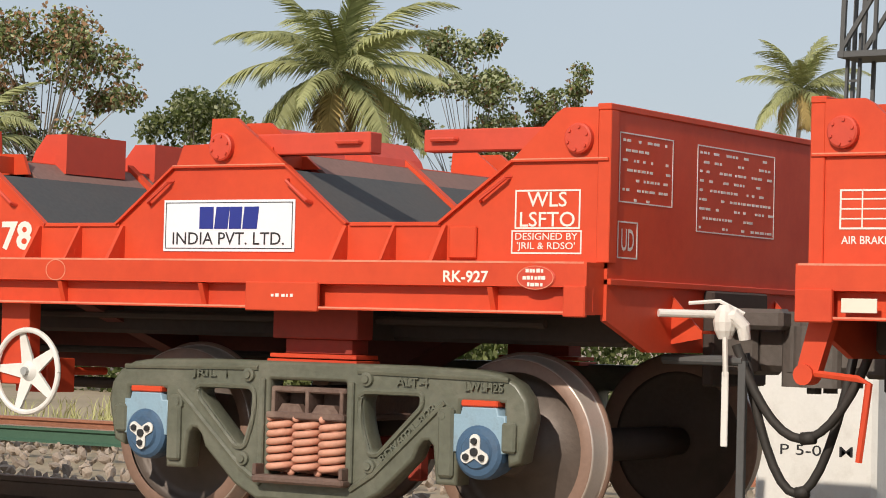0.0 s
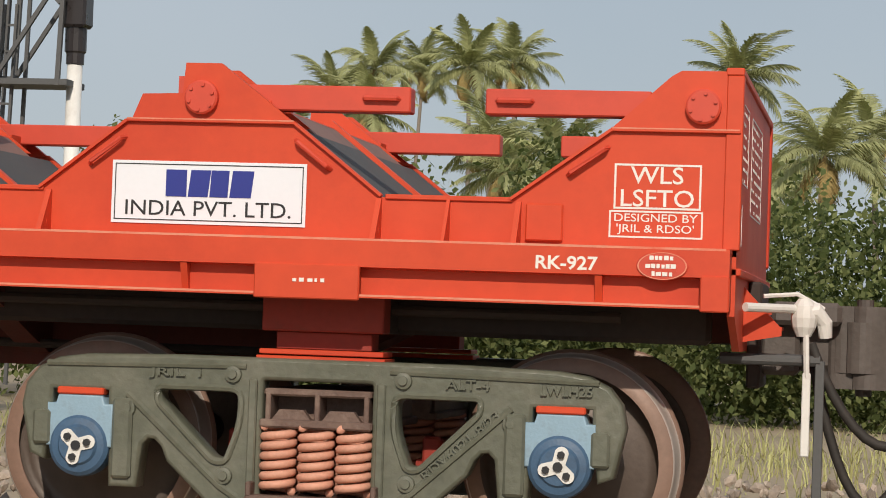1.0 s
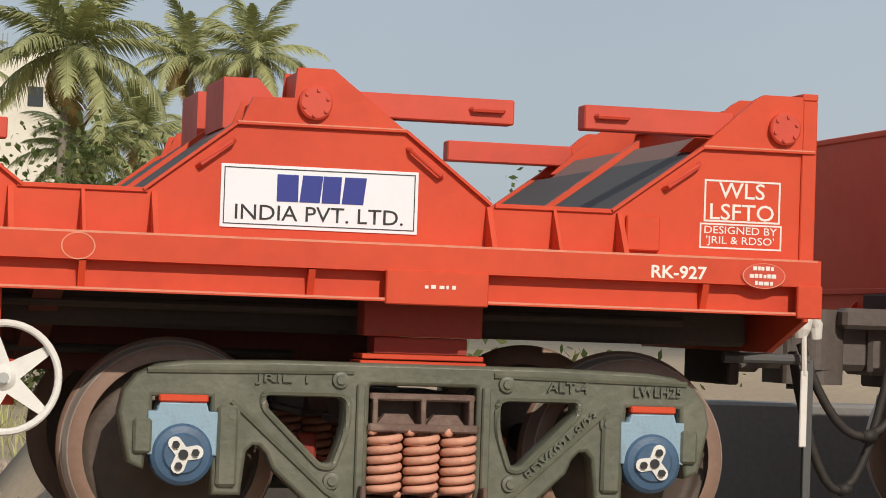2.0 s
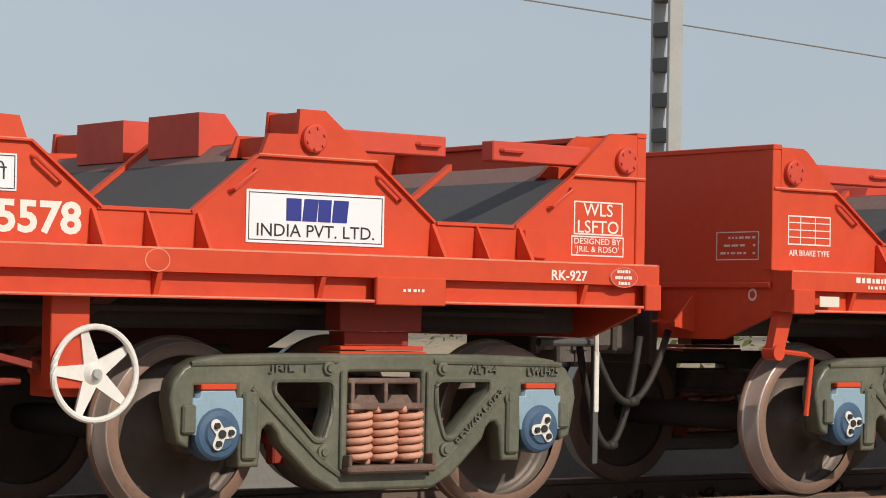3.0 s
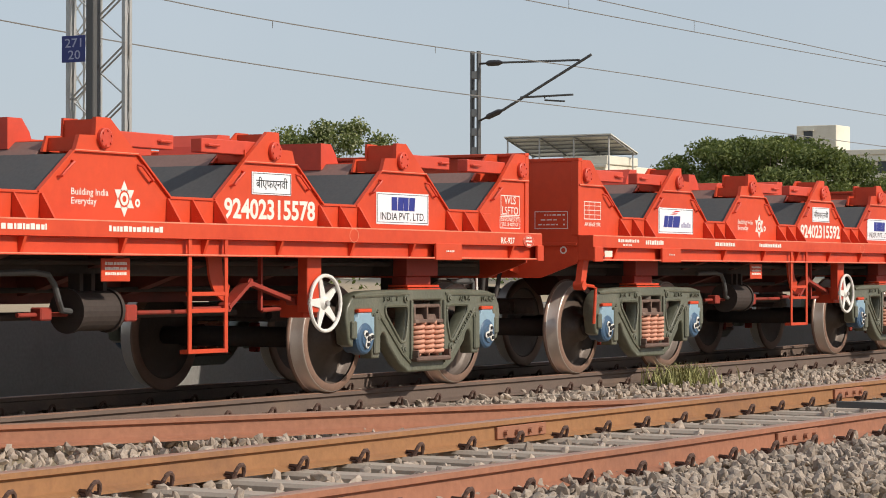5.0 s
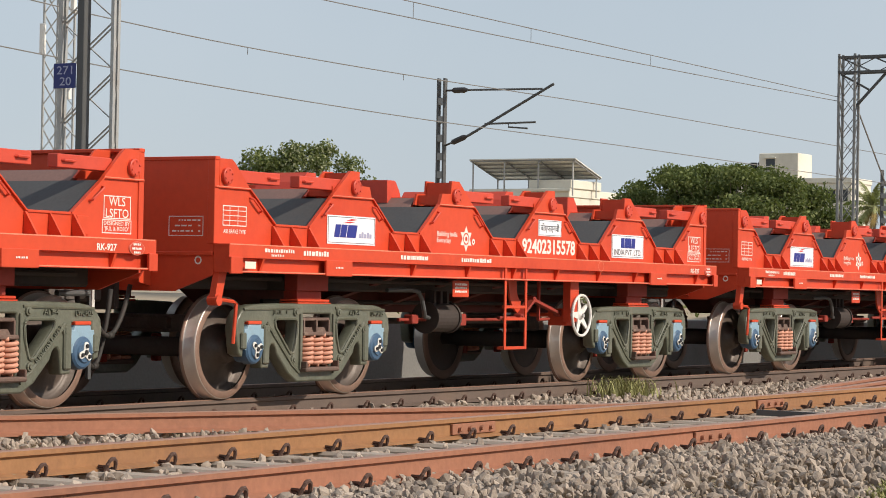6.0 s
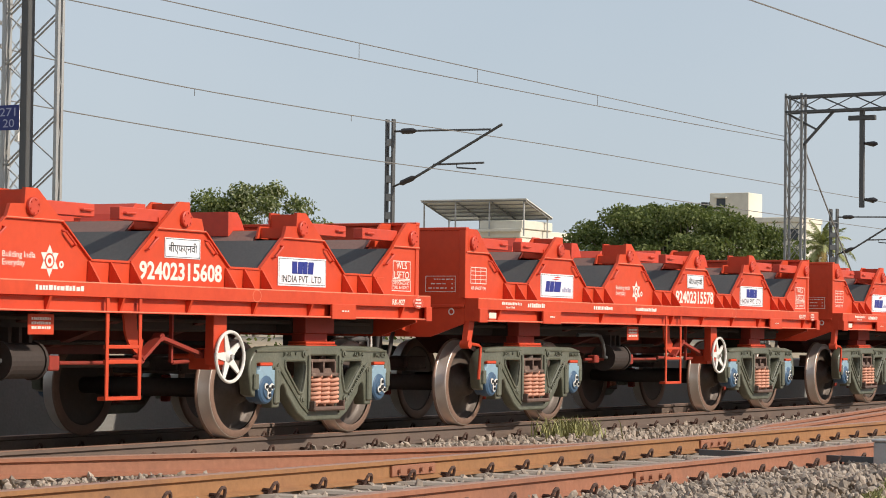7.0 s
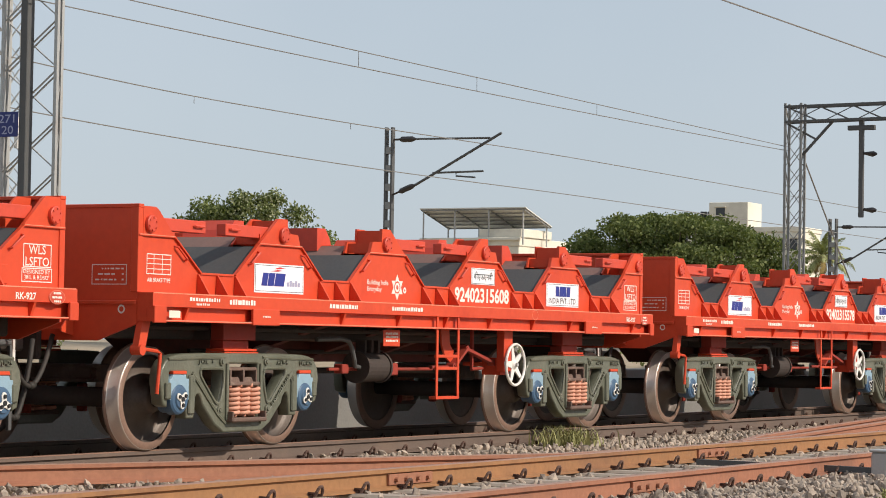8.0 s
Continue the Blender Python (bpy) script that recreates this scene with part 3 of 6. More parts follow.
def bars(bm, x0, x1, z, h, y, rng, gap=0.012):
    """A line of writing that cannot be read."""
    x = x0
    while x < x1 - 0.01:
        w = min(rng.uniform(0.5, 1.3) * h, x1 - x)
        box(bm, x, x + w, y - 0.001, y, z - h / 2, z + h / 2 * rng.uniform(0.6, 1))
        x += w + gap * rng.uniform(0.6, 1.4)


def build_wagon():
    rng = random.Random(7)
    wagon = base("flat_wagon", "orange-red coil-carrying railway flat wagon on two bogies", "railway wagon", group="wagons of the train")
    fm, rims, spring, bolster_end, seat, adapter, pad = make_bogie_meshes()
    wheel, axle, cap, lock, bolts = make_wheel_meshes()
    F = SIDE

    # -- saddle beds, ridges and end walls
    pitch = [(-HALF + 0.02, PEAKS[0]), (PEAKS[0], PEAKS[1]), (PEAKS[1], PEAKS[2]), (PEAKS[2], PEAKS[3]), (PEAKS[3], HALF - 0.02)]
    tops = [(-HALF, -4.57)] + [(p - 0.352, p + 0.352) for p in PEAKS] + [(4.57, HALF)]
    bots = [(-HALF, -3.92 - 0.255)] + [(p - 0.72, p + 0.72) for p in PEAKS] + [(3.92 + 0.255, HALF)]
    for k in range(5):
        a0, a1, b1, b0 = tops[k][1], bots[k][1], bots[k + 1][0], tops[k + 1][0]
        bm = bmesh.new()
        rise = 0.12 * (Z_TOP - Z_WALL) / 0.368
        ha0, hb0 = a0 - 0.12, b0 + 0.12
        # bed and heads take the darker dusty, shaded copy of the body red
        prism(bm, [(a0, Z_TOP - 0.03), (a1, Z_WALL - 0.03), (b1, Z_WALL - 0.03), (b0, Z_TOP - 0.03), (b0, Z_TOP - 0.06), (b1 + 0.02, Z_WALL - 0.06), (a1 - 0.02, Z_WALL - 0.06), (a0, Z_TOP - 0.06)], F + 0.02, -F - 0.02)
        bed = part("saddle_bed", bm, RED_DUSTY_SHADE, wagon)
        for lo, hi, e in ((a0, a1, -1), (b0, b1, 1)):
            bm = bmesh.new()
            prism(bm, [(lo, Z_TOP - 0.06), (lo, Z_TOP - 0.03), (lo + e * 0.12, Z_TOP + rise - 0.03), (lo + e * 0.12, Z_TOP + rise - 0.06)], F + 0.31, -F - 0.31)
            part("bed_head", bm, RED_DUSTY_SHADE, bed)
        for y0, y1 in ((F + 0.016, -0.03), (0.03, -F - 0.016)):
            for (xa, za), (xb, zb), (xh, e) in (((a0, Z_TOP - 0.030), (a1, Z_WALL - 0.030), (ha0, -1)), ((b0, Z_TOP - 0.030), (b1, Z_WALL - 0.030), (hb0, 1))):
                bm = bmesh.new()
                n = Vector((zb - za, 0, xa - xb)).normalized() * 0.020
                if n.z < 0:
                    n = -n
                prism(bm, [(xa, za), (xb, zb), (xb + n.x, zb + n.z), (xa + n.x, za + n.z)], y0, y1)
                part("rubber_lining", bm, RUBBER, bed, "dark grey rubber lining strip")
                bm = bmesh.new()
                q0, q1 = (F + 0.31, -0.03) if y0 < -0.5 else (0.03, -F - 0.31)
                prism(bm, [(xh, za + rise), (xa, za), (xa + n.x, za + n.z), (xh + n.x, za + rise + n.z)], q0, q1)
                part("rubber_lining", bm, RUBBER_DUSTY, bed, "reddish dusty rubber lining strip")
        for lo, hi, e in ((a0, a1, -1), (b0, b1, 1)):
            bm = bmesh.new()
            prism(bm, [(lo + e * 0.13, Z_TOP + rise + 0.03), (hi, Z_WALL + 0.02), (hi, Z_WALL - 0.03), (lo + e * 0.13, Z_TOP + rise - 0.04)], -0.025, 0.025)
            part("centre_rib", bm, RED, bed)
    for p in PEAKS:  # stop boxes on the ridges, beside the second and fourth saddle
        xa = p + (0.19 if p in (-2.92, 0.99) else -0.19)
        for y0, y1 in ((-0.66, -0.16), (0.10, 0.60)):
            bm = bmesh.new()
            e = 1 if p in (-2.92, 0.99) else -1
            prism(bm, [(xa - e * 0.16, 1.87), (xa + e * 0.13, 1.87), (xa + e * 0.13, 2.09), (xa - e * 0.02, 2.09), (xa - e * 0.10, 2.0)], y0, y1)
            part("stop_box", bm, RED_ARM, wagon)
    for a, b in tops[1:-1]:
        bm = bmesh.new()
        box(bm, a + 0.11, b - 0.11, F + 0.30, -F - 0.30, 1.90, 1.925, 0.004)
        part("ridge_plate", bm, RED, wagon)
    for s in (-1, 1):
        bm = bmesh.new()
        x0, x1 = sorted((s * HALF, s * (HALF - 0.03)))
        prism2 = [(-1.25, 1.12), (-0.85, 0.98), (0.85, 0.98), (1.25, 1.12), (1.25, 2.085), (-1.25, 2.085)]
        a = [bm.verts.new((x0, y, z)) for y, z in prism2]
        b = [bm.verts.new((x1, y, z)) for y, z in prism2]
        bm.faces.new(a)
        bm.faces.new(b[::-1])
        for i in range(6):
            j = (i + 1) % 6
            bm.faces.new((a[i], a[j], b[j], b[i]))
        bmesh.ops.recalc_face_normals(bm, faces=bm.faces[:])
        end = part("end_wall", bm, RED, wagon)
        bm = bmesh.new()
        box(bm, s * (HALF - 0.06), s * (HALF + 0.012), -1.265, 1.265, 2.07, 2.10, 0.004)
        for y in (-1.262, 1.19):
            box(bm, s * (HALF - 0.055), s * (HALF + 0.012), y, y + 0.072, 1.38, 2.07, 0.004)
        box(bm, s * (HALF - 0.02), s * (HALF + 0.02), -1.25, 1.25, 1.28, 1.31, 0.004)
        part("end_trim", bm, RED, end)
        bm = bmesh.new()
        o = s * (HALF + 0.0015)
        for (y0, y1, z0, z1) in (((-1.16, -0.64, 1.66, 1.98), (-0.39, 0.47, 1.56, 1.98)) if s > 0 else ((-1.145, -0.795, 1.44, 1.605),)):
            for q in ((y0, y1, z0, z0 + 0.006), (y0, y1, z1 - 0.006, z1), (y0, y0 + 0.006, z0, z1), (y1 - 0.006, y1, z0, z1)):
                box(bm, o - 0.001, o + 0.001, q[0], q[1], q[2], q[3])
            rows = int((z1 - z0) / 0.045)
            for i in range(rows):
                z = z1 - 0.035 - i * 0.045
                y = y0 + 0.03
                while y < y1 - 0.06:
                    w = rng.uniform(0.012, 0.055)
                    if rng.random() < 0.6:
                        box(bm, o - 0.001, o + 0.001, y, y + w, z - 0.006, z + 0.006)
                    y += w + 0.015
        if s > 0:
            for q in ((-1.165, -0.975, 1.405, 1.412), (-1.165, -0.975, 1.568, 1.575), (-1.165, -1.157, 1.405, 1.575), (-0.983, -0.975, 1.405, 1.575)):
                box(bm, o - 0.001, o + 0.001, *q)
        part("end_lettering", bm, LETTER_WHITE, end, "white painted data panels")
        if s > 0:
            part("code_lettering", lettering("UD", 0.10, LETTER_WHITE, 0.12, 0.01, at=(HALF + 0.002, -1.07, 1.49), face="front"), None, end, "white painted code letters")
        else:
            bm = bmesh.new()
            ring(bm, 0.022, 0.036)
            me = finish("ring_mark", bm, LETTER_WHITE)
            me.transform(Matrix.Translation((-HALF - 0.003, -1.10, 1.24)) @ Matrix.Rotation(radians(-90), 4, "Z"))
            part("ring_mark", me, None, end)

    # -- sides
    for s in (-1, 1):  # -1: the near side
        f = s * 1.25
        out = s  # outward direction in y
        bm = bmesh.new()
        box(bm, -HALF, HALF, min(f, f - out * 0.012), max(f, f - out * 0.012), Z_DECK - 0.02, Z_WALL)
        wall = part("side_wall", bm, RED, wagon)
        for c in (-3.92, -1.955, 0.0, 1.955, 3.92):
            for dx in (-0.285, 0.0, 0.285):
                bm = bmesh.new()
                y0 = f + out * 0.001
                tri = [(y0, Z_DECK), (y0 + out * 0.13, Z_DECK), (y0 + out * 0.015, Z_WALL - 0.005), (y0, Z_WALL - 0.005)]
                wdt = 0.022 if dx else 0.014
                a = [bm.verts.new((c + dx - wdt / 2, y, z)) for y, z in tri]
                b = [bm.verts.new((c + dx + wdt / 2, y, z)) for y, z in tri]
                bm.faces.new(a)
                bm.faces.new(b[::-1])
                for i in range(4):
                    j = (i + 1) % 4
                    bm.faces.new((a[i], a[j], b[j], b[i]))
                bmesh.ops.recalc_face_normals(bm, faces=bm.faces[:])
                for e in (-1, 1):
                    rod(bm, (c + dx + e * (wdt / 2 + 0.001), y0 + out * 0.045, Z_DECK + 0.04), (c + dx + e * wdt / 2, y0 + out * 0.045, Z_DECK + 0.04), 0.014, 10)
                part("gusset", bm, RED, wall)
        for c in (-3.92, -1.955, 0.0, 1.955, 3.92):
            bm = bmesh.new()
            box(bm, c - 0.26, c + 0.26, min(f, f + out * 0.012), max(f, f + out * 0.012), Z_WALL - 0.008, Z_WALL + 0.012, 0.003)
            part("wall_lip", bm, RED, wall)
        bm = bmesh.new()
        box(bm, 4.235, 4.385, min(f, f + out * 0.02), max(f, f + out * 0.02), 1.395, 1.545, 0.006)
        part("inspection_plate", bm, RED, wall)
        # side sill
        g = f + out * 0.16
        bm = bmesh.new()
        prof = [(0.0, 1.378), (0.16, 1.378), (0.16, 1.266), (0.098, 1.262), (0.098, 1.158), (0.164, 1.158), (0.164, 1.143), (0.075, 1.143), (0.075, 1.275), (0.145, 1.279), (0.145, 1.362), (0.0, 1.362)]
        ra = [bm.verts.new((-HALF, f + out * a, z)) for a, z in prof]
        rb = [bm.verts.new((HALF - 0.015, f + out * a, z)) for a, z in prof]
        bm.faces.new(ra)
        bm.faces.new(rb[::-1])
        for i in range(len(prof)):
            j = (i + 1) % len(prof)
            bm.faces.new((ra[i], ra[j], rb[j], rb[i]))
        bmesh.ops.recalc_face_normals(bm, faces=bm.faces[:])
        sill = part("side_sill", bm, RED, wagon)
        for x in (-2.0, -0.95, 0.0, 0.95, 1.95, 2.87, 4.55, -4.55):
            bm = bmesh.new()
            web = [(g - out * 0.062, 1.262), (g - out * 0.006, 1.262), (g - out * 0.045, 1.158), (g - out * 0.062, 1.158)]
            a = [bm.verts.new((x - 0.014, y, z)) for y, z in web]
            b = [bm.verts.new((x + 0.014, y, z)) for y, z in web]
            bm.faces.new(a)
            bm.faces.new(b[::-1])
            for i in range(4):
                bm.faces.new((a[i], a[(i + 1) % 4], b[(i + 1) % 4], b[i]))
            bmesh.ops.recalc_face_normals(bm, faces=bm.faces[:])
            part("sill_rib", bm, RED, sill)
        for e in (-HALF + 0.004, HALF - 0.028):
            bm = bmesh.new()
            lo, hi = sorted((f + out * 0.002, f + out * 0.158))
            box(bm, e, e + 0.012, lo, hi, 1.146, 1.376)
            part("sill_end", bm, RED, sill)
        # pale strips on the lips: chipped paint plus an edge highlight as colour
        for z0, z1, d in ((1.371, 1.380, 0.1605), (1.149, 1.157, 0.1645)):
            bm = bmesh.new()
            lo, hi = sorted((f + out * d, f + out * (d - 0.006)))
            box(bm, -HALF + 0.01, HALF - 0.03, lo, hi + (0.0008 if out > 0 else 0), z0, z1)
            part("worn_edge", bm, RED_PALE, sill, "pale strip of worn paint and painted edge highlight")
        for x0, x1 in ((3.17, 3.60), (-3.60, -3.17), (4.95, 5.063), (-5.07, -4.90)):
            bm = bmesh.new()
            lo, hi = sorted((g + out * 0.018, g - out * 0.01))
            box(bm, x0, x1, lo, hi, 1.132, 1.272, 0.005)
            part("cover_plate", bm, RED, sill)
        # underside coloured near black for the shade below the deck
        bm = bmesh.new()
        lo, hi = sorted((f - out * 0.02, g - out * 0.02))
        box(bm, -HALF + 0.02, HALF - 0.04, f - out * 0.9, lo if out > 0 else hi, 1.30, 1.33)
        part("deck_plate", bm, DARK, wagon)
        # panels
        for k in range(6):
            (ta, tb), (ba, bb) = tops[k], bots[k]
            pts = [(ba, Z_WALL), (bb, Z_WALL), (tb, Z_TOP), (ta, Z_TOP)]
            bm = bmesh.new()
            lo, hi = sorted((f, f - out * 0.012))
            prism(bm, pts, lo, hi)
            panel = part("side_panel", bm, RED, wagon)
            bm = bmesh.new()
            lo, hi = sorted((f + out * 0.022, f - out * 0.014))
            if k > 0:
                d = Vector((ta - ba, Z_TOP - Z_WALL)).normalized()
                n = Vector((-d.y, d.x)) * 0.012
                prism(bm, [(ba, Z_WALL), (ta, Z_TOP), (ta + n.x, Z_TOP + n.y), (ba + n.x, Z_WALL + n.y)], lo, hi)
            if k < 5:
                d = Vector((tb - bb, Z_TOP - Z_WALL)).normalized()
                n = Vector((d.y, -d.x)) * 0.012
                prism(bm, [(bb, Z_WALL), (bb + n.x, Z_WALL + n.y), (tb + n.x, Z_TOP + n.y), (tb, Z_TOP)], lo, hi)
            box(bm, ta - 0.004, tb + 0.004, lo, hi, Z_TOP, Z_TOP + 0.014, 0.002)
            part("edge_strip", bm, RED, panel)
            # top edge strip, pale from wear and a painted-in highlight
            bm = bmesh.new()
            lo, hi = sorted((f + out * 0.0225, f + out * 0.0165))
            box(bm, ta, tb, lo, hi, Z_TOP + 0.010, Z_TOP + 0.0155)
            part("worn_edge", bm, RED_PALE, panel, "pale strip of worn paint and painted edge highlight")
            ends = ([1] if k == 0 else [-1] if k == 5 else [-1, 1])
            for e in ends:
                xb, xt = (ba, ta) if e < 0 else (bb, tb)
                d = Vector((xt - xb, 0, Z_TOP - Z_WALL))
                n = Vector((d.z, 0, -d.x)).normalized() * (0.045 if e < 0 else -0.045)
                y = f + out * 0.02
                p = [Vector((xb, y, Z_WALL)) + d * t + n for t in (0.50, 0.53, 0.87, 0.90)]
                p[0].y = p[3].y = f
                p[1].y = p[2].y = f + out * 0.035
                bm = bmesh.new()
                tube(bm, p, 0.010, 6)
                part("rope_handle", bm, RED_ARM, panel)
            # lug with its bearing cap and swing arm
            if 0 < k < 5:
                cx = PEAKS[k - 1]
                right = (k in (2, 4)) if s < 0 else (k in (3, 4))
                shape = [(cx + a - (0.037 if right else -0.037), b) for a, b in lug_shape(not right)]
                dcx = cx - 0.037 if right else cx + 0.037
                arms = [(dcx + 0.15, dcx + 0.86)] if right else [(dcx - 0.86, dcx - 0.15)]
            else:
                e = 1 if k == 5 else -1
                shape = [(e * 4.56, 1.845), (e * 5.02, 1.845), (e * 5.02, 2.085), (e * 4.84, 2.085), (e * 4.80, 2.062)]
                if e < 0:
                    shape = shape[::-1]
                dcx = e * 4.93
                arms = [(4.05, 4.72)] if e > 0 else [(-4.72, -4.05)]
            lo, hi = sorted((f + out * 0.012, f - out * 0.02))
            bm = bmesh.new()
            prism(bm, shape, lo, hi)
            lug = part("lug_plate", bm, RED, panel)
            bm = bmesh.new()
            lo, hi = sorted((f - out * 0.27, f - out * 0.29))
            prism(bm, shape, lo, hi)
            xs = [a for a, b in shape]
            if 0 < k < 5:
                lo, hi = sorted((f - out * 0.02, f - out * 0.27))
                for xx in (min(xs) + 0.06, max(xs) - 0.12):
                    box(bm, xx, xx + 0.012, lo, hi, 1.85, 1.94)
                box(bm, dcx - 0.07, dcx - 0.055, lo, hi, 1.85, 2.07)
            part("inner_lug", bm, RED, panel)
            bm = bmesh.new()
            lathe(bm, [(0.0, -0.034), (0.062, -0.034), (0.070, -0.028), (0.070, 0.0), (0.0, 0.0)], 28, (dcx, f + out * 0.012 if out < 0 else f + 0.034 + 0.012, 1.942))
            for q in range(6):
                aa = radians(60 * q + 20)
                yb = f + out * 0.046
                rod(bm, (dcx + 0.052 * math.cos(aa), yb, 1.942 + 0.052 * math.sin(aa)), (dcx + 0.052 * math.cos(aa), yb + out * 0.008, 1.942 + 0.052 * math.sin(aa)), 0.008, 6)
            part("bearing_cap", bm, RED_ARM, panel)
            for a0, a1 in arms:
                bm = bmesh.new()
                lo, hi = sorted((f - out * 0.03, f - out * 0.13))
                box(bm, a0, a1, lo, hi, 1.90, 2.005, 0.006)
                arm = part("swing_arm", bm, RED_ARM, wagon)
                tip = a1 if abs(a1 - dcx) > abs(a0 - dcx) else a0
                sg = 1 if tip == a0 else -1
                bm = bmesh.new()
                yy = f - out * 0.03 + out * 0.001
                tube(bm, [(tip + sg * 0.05, yy, 1.955), (tip + sg * 0.055, yy + out * 0.02, 1.955), (tip + sg * 0.185, yy + out * 0.02, 1.955), (tip + sg * 0.19, yy, 1.955)], 0.011, 6)
                part("arm_handle", bm, RED_ARM, arm)
            # writing, on both sides alike in the near half only
            if s > 0:
                continue
            y = f - 0.002
            if k in (1, 4):
                cx = 2.92 if k == 4 else -2.92
                bm = bmesh.new()
                box(bm, cx - 0.411, cx + 0.411, f - 0.006, f - 0.001, 1.422, 1.680, 0.001)
                part("name_board", bm, SIGN_WHITE, panel, "white name board with a dark border")
                bm = bmesh.new()
                frame_bars(bm, cx - 0.398, cx + 0.398, 1.436, 1.668, 0.004, f - 0.007)
                part("board_border", bm, BLACK, panel)
                bm = bmesh.new()
                yy = (f - 0.0085, f - 0.0065)
                if k == 4:
                    z0, z1 = 1.535, 1.645
                    for q, (w0, w1, lean) in enumerate(((0.0, 0.088, 0.0), (0.094, 0.178, 0.012), (0.186, 0.262, 0.006), (0.270, 0.360, 0.012))):
                        x = cx - 0.18
                        prism(bm, [(x + w0, z0), (x + w1, z0), (x + w1 + lean, z1), (x + w0 + lean, z1)], *yy)
                    part("company_mark", bm, LOGO_BLUE, panel, "plain dark blue company mark")
                    part("board_lettering", lettering("INDIA PVT. LTD.", 0.062, BLACK, 0.70, 0.004, at=(cx, f - 0.0075, 1.487)), None, panel, "black lettering on the name board")
                else:
                    x, z0, z1 = cx - 0.30, 1.485, 1.60
                    sl = 0.03
                    for w0, w1 in ((0.0, 0.09), (0.10, 0.20), (0.212, 0.37)):
                        prism(bm, [(x + w0, z0), (x + w1, z0), (x + w1 + sl, z1), (x + w0 + sl, z1)], *yy)
                    part("company_mark", bm, LOGO_BLUE, panel, "plain dark blue company mark")
                    bm = bmesh.new()
                    prism(bm, [(cx - 0.10, 1.635), (cx + 0.0, 1.655), (cx + 0.10, 1.65), (cx + 0.0, 1.638)], *yy)
                    prism(bm, [(cx - 0.15, 1.615), (cx - 0.03, 1.63), (cx + 0.05, 1.625), (cx - 0.03, 1.615)], *yy)
                    part("mark_swoosh", bm, LOGO_RED, panel)
                    bm = bmesh.new()
                    for q in range(5):
                        box(bm, cx + 0.125 + q * 0.046, cx + 0.16 + q * 0.046, f - 0.0085, f - 0.0065, 1.487, 1.54 if q % 2 else 1.525)
                    part("mark_bars", bm, LETTER_PALE, panel)
            if k == 2:
                part("slogan_lettering", lettering("Building India\nEveryday", 0.052, LETTER_WHITE, 0.40, 0.006, align="LEFT", at=(-1.36, y, 1.535)), None, panel, "white painted slogan")
                bm = bmesh.new()
                for q in range(6):
                    aa = radians(60 * q + 90)
                    c, sn = math.cos(aa), math.sin(aa)
                    prism(bm, [(-0.78 + c * 0.125, 1.535 + sn * 0.125), (-0.78 + c * 0.05 - sn * 0.045, 1.535 + sn * 0.05 + c * 0.045), (-0.78 + c * 0.06, 1.535 + sn * 0.06), (-0.78 + c * 0.05 + sn * 0.045, 1.535 + sn * 0.05 - c * 0.045)], f - 0.003, f - 0.001)
                ring(bm, 0.022, 0.046, (-0.78, f - 0.0035, 1.535), 18)
                ring(bm, 0.012, 0.03, (-0.63, f - 0.0025, 1.51), 14)
                part("star_mark", bm, LETTER_WHITE, panel)
            if k == 3:
                bm = bmesh.new()
                box(bm, 0.755, 1.278, f - 0.006, f - 0.001, 1.611, 1.780, 0.001)
                part("class_board", bm, SIGN_WHITE, panel, "small white class board")
                bm = bmesh.new()
                frame_bars(bm, 0.765, 1.268, 1.620, 1.772, 0.004, f - 0.007)
                part("board_border", bm, BLACK, panel)
                part("class_lettering", lettering("\u092c\u0940\u090f\u092b\u090f\u0928\u0935\u0940", 0.10, BLACK, 0.42, 0.004, at=(1.017, f - 0.0075, 1.695)), None, panel, "black class letters")
                part("number_lettering", NUMBERS[0], None, panel, "large white painted wagon number")
            if k == 5:
                bm = bmesh.new()
                frame_bars(bm, 4.584, 4.930, 1.533, 1.713, 0.008, y + 0.001)
                frame_bars(bm, 4.568, 4.940, 1.419, 1.527, 0.007, y + 0.001)
                part("panel_frame", bm, LETTER_WHITE, panel)
                part("panel_lettering", lettering("WLS\nLSFTO", 0.068, LETTER_WHITE, 0.29, 0.006, at=(4.757, y, 1.623)), None, panel, "white painted code letters")
                part("panel_lettering", lettering("DESIGNED BY\n'JRIL & RDSO'", 0.036, LETTER_WHITE, 0.33, 0.005, at=(4.754, y, 1.473)), None, panel, "white painted code letters")
            if k == 0:
                bm = bmesh.new()
                frame_bars(bm, -4.95, -4.60, 1.53, 1.70, 0.008, y + 0.001)
                for q in range(1, 4):
                    box(bm, -4.95, -4.60, y, y + 0.001, 1.53 + q * 0.042, 1.536 + q * 0.042)
                for q in (0.10, 0.22):
                    box(bm, -4.95 + q, -4.944 + q, y, y + 0.001, 1.53, 1.70)
                part("brake_panel", bm, LETTER_WHITE, panel, "white painted brake data grid")
                part("brake_lettering", lettering("AIR BRAKE TYPE", 0.034, LETTER_WHITE, 0.33, 0.012, at=(-4.775, y, 1.485)), None, panel, "white painted brake code")
        if s < 0:
            y = g - 0.0015
            part("code_lettering", lettering("RK-927", 0.055, LETTER_WHITE, 0.245, 0.022, at=(4.425, y, 1.308)), None, sill, "white painted code letters")
            bm = bmesh.new()
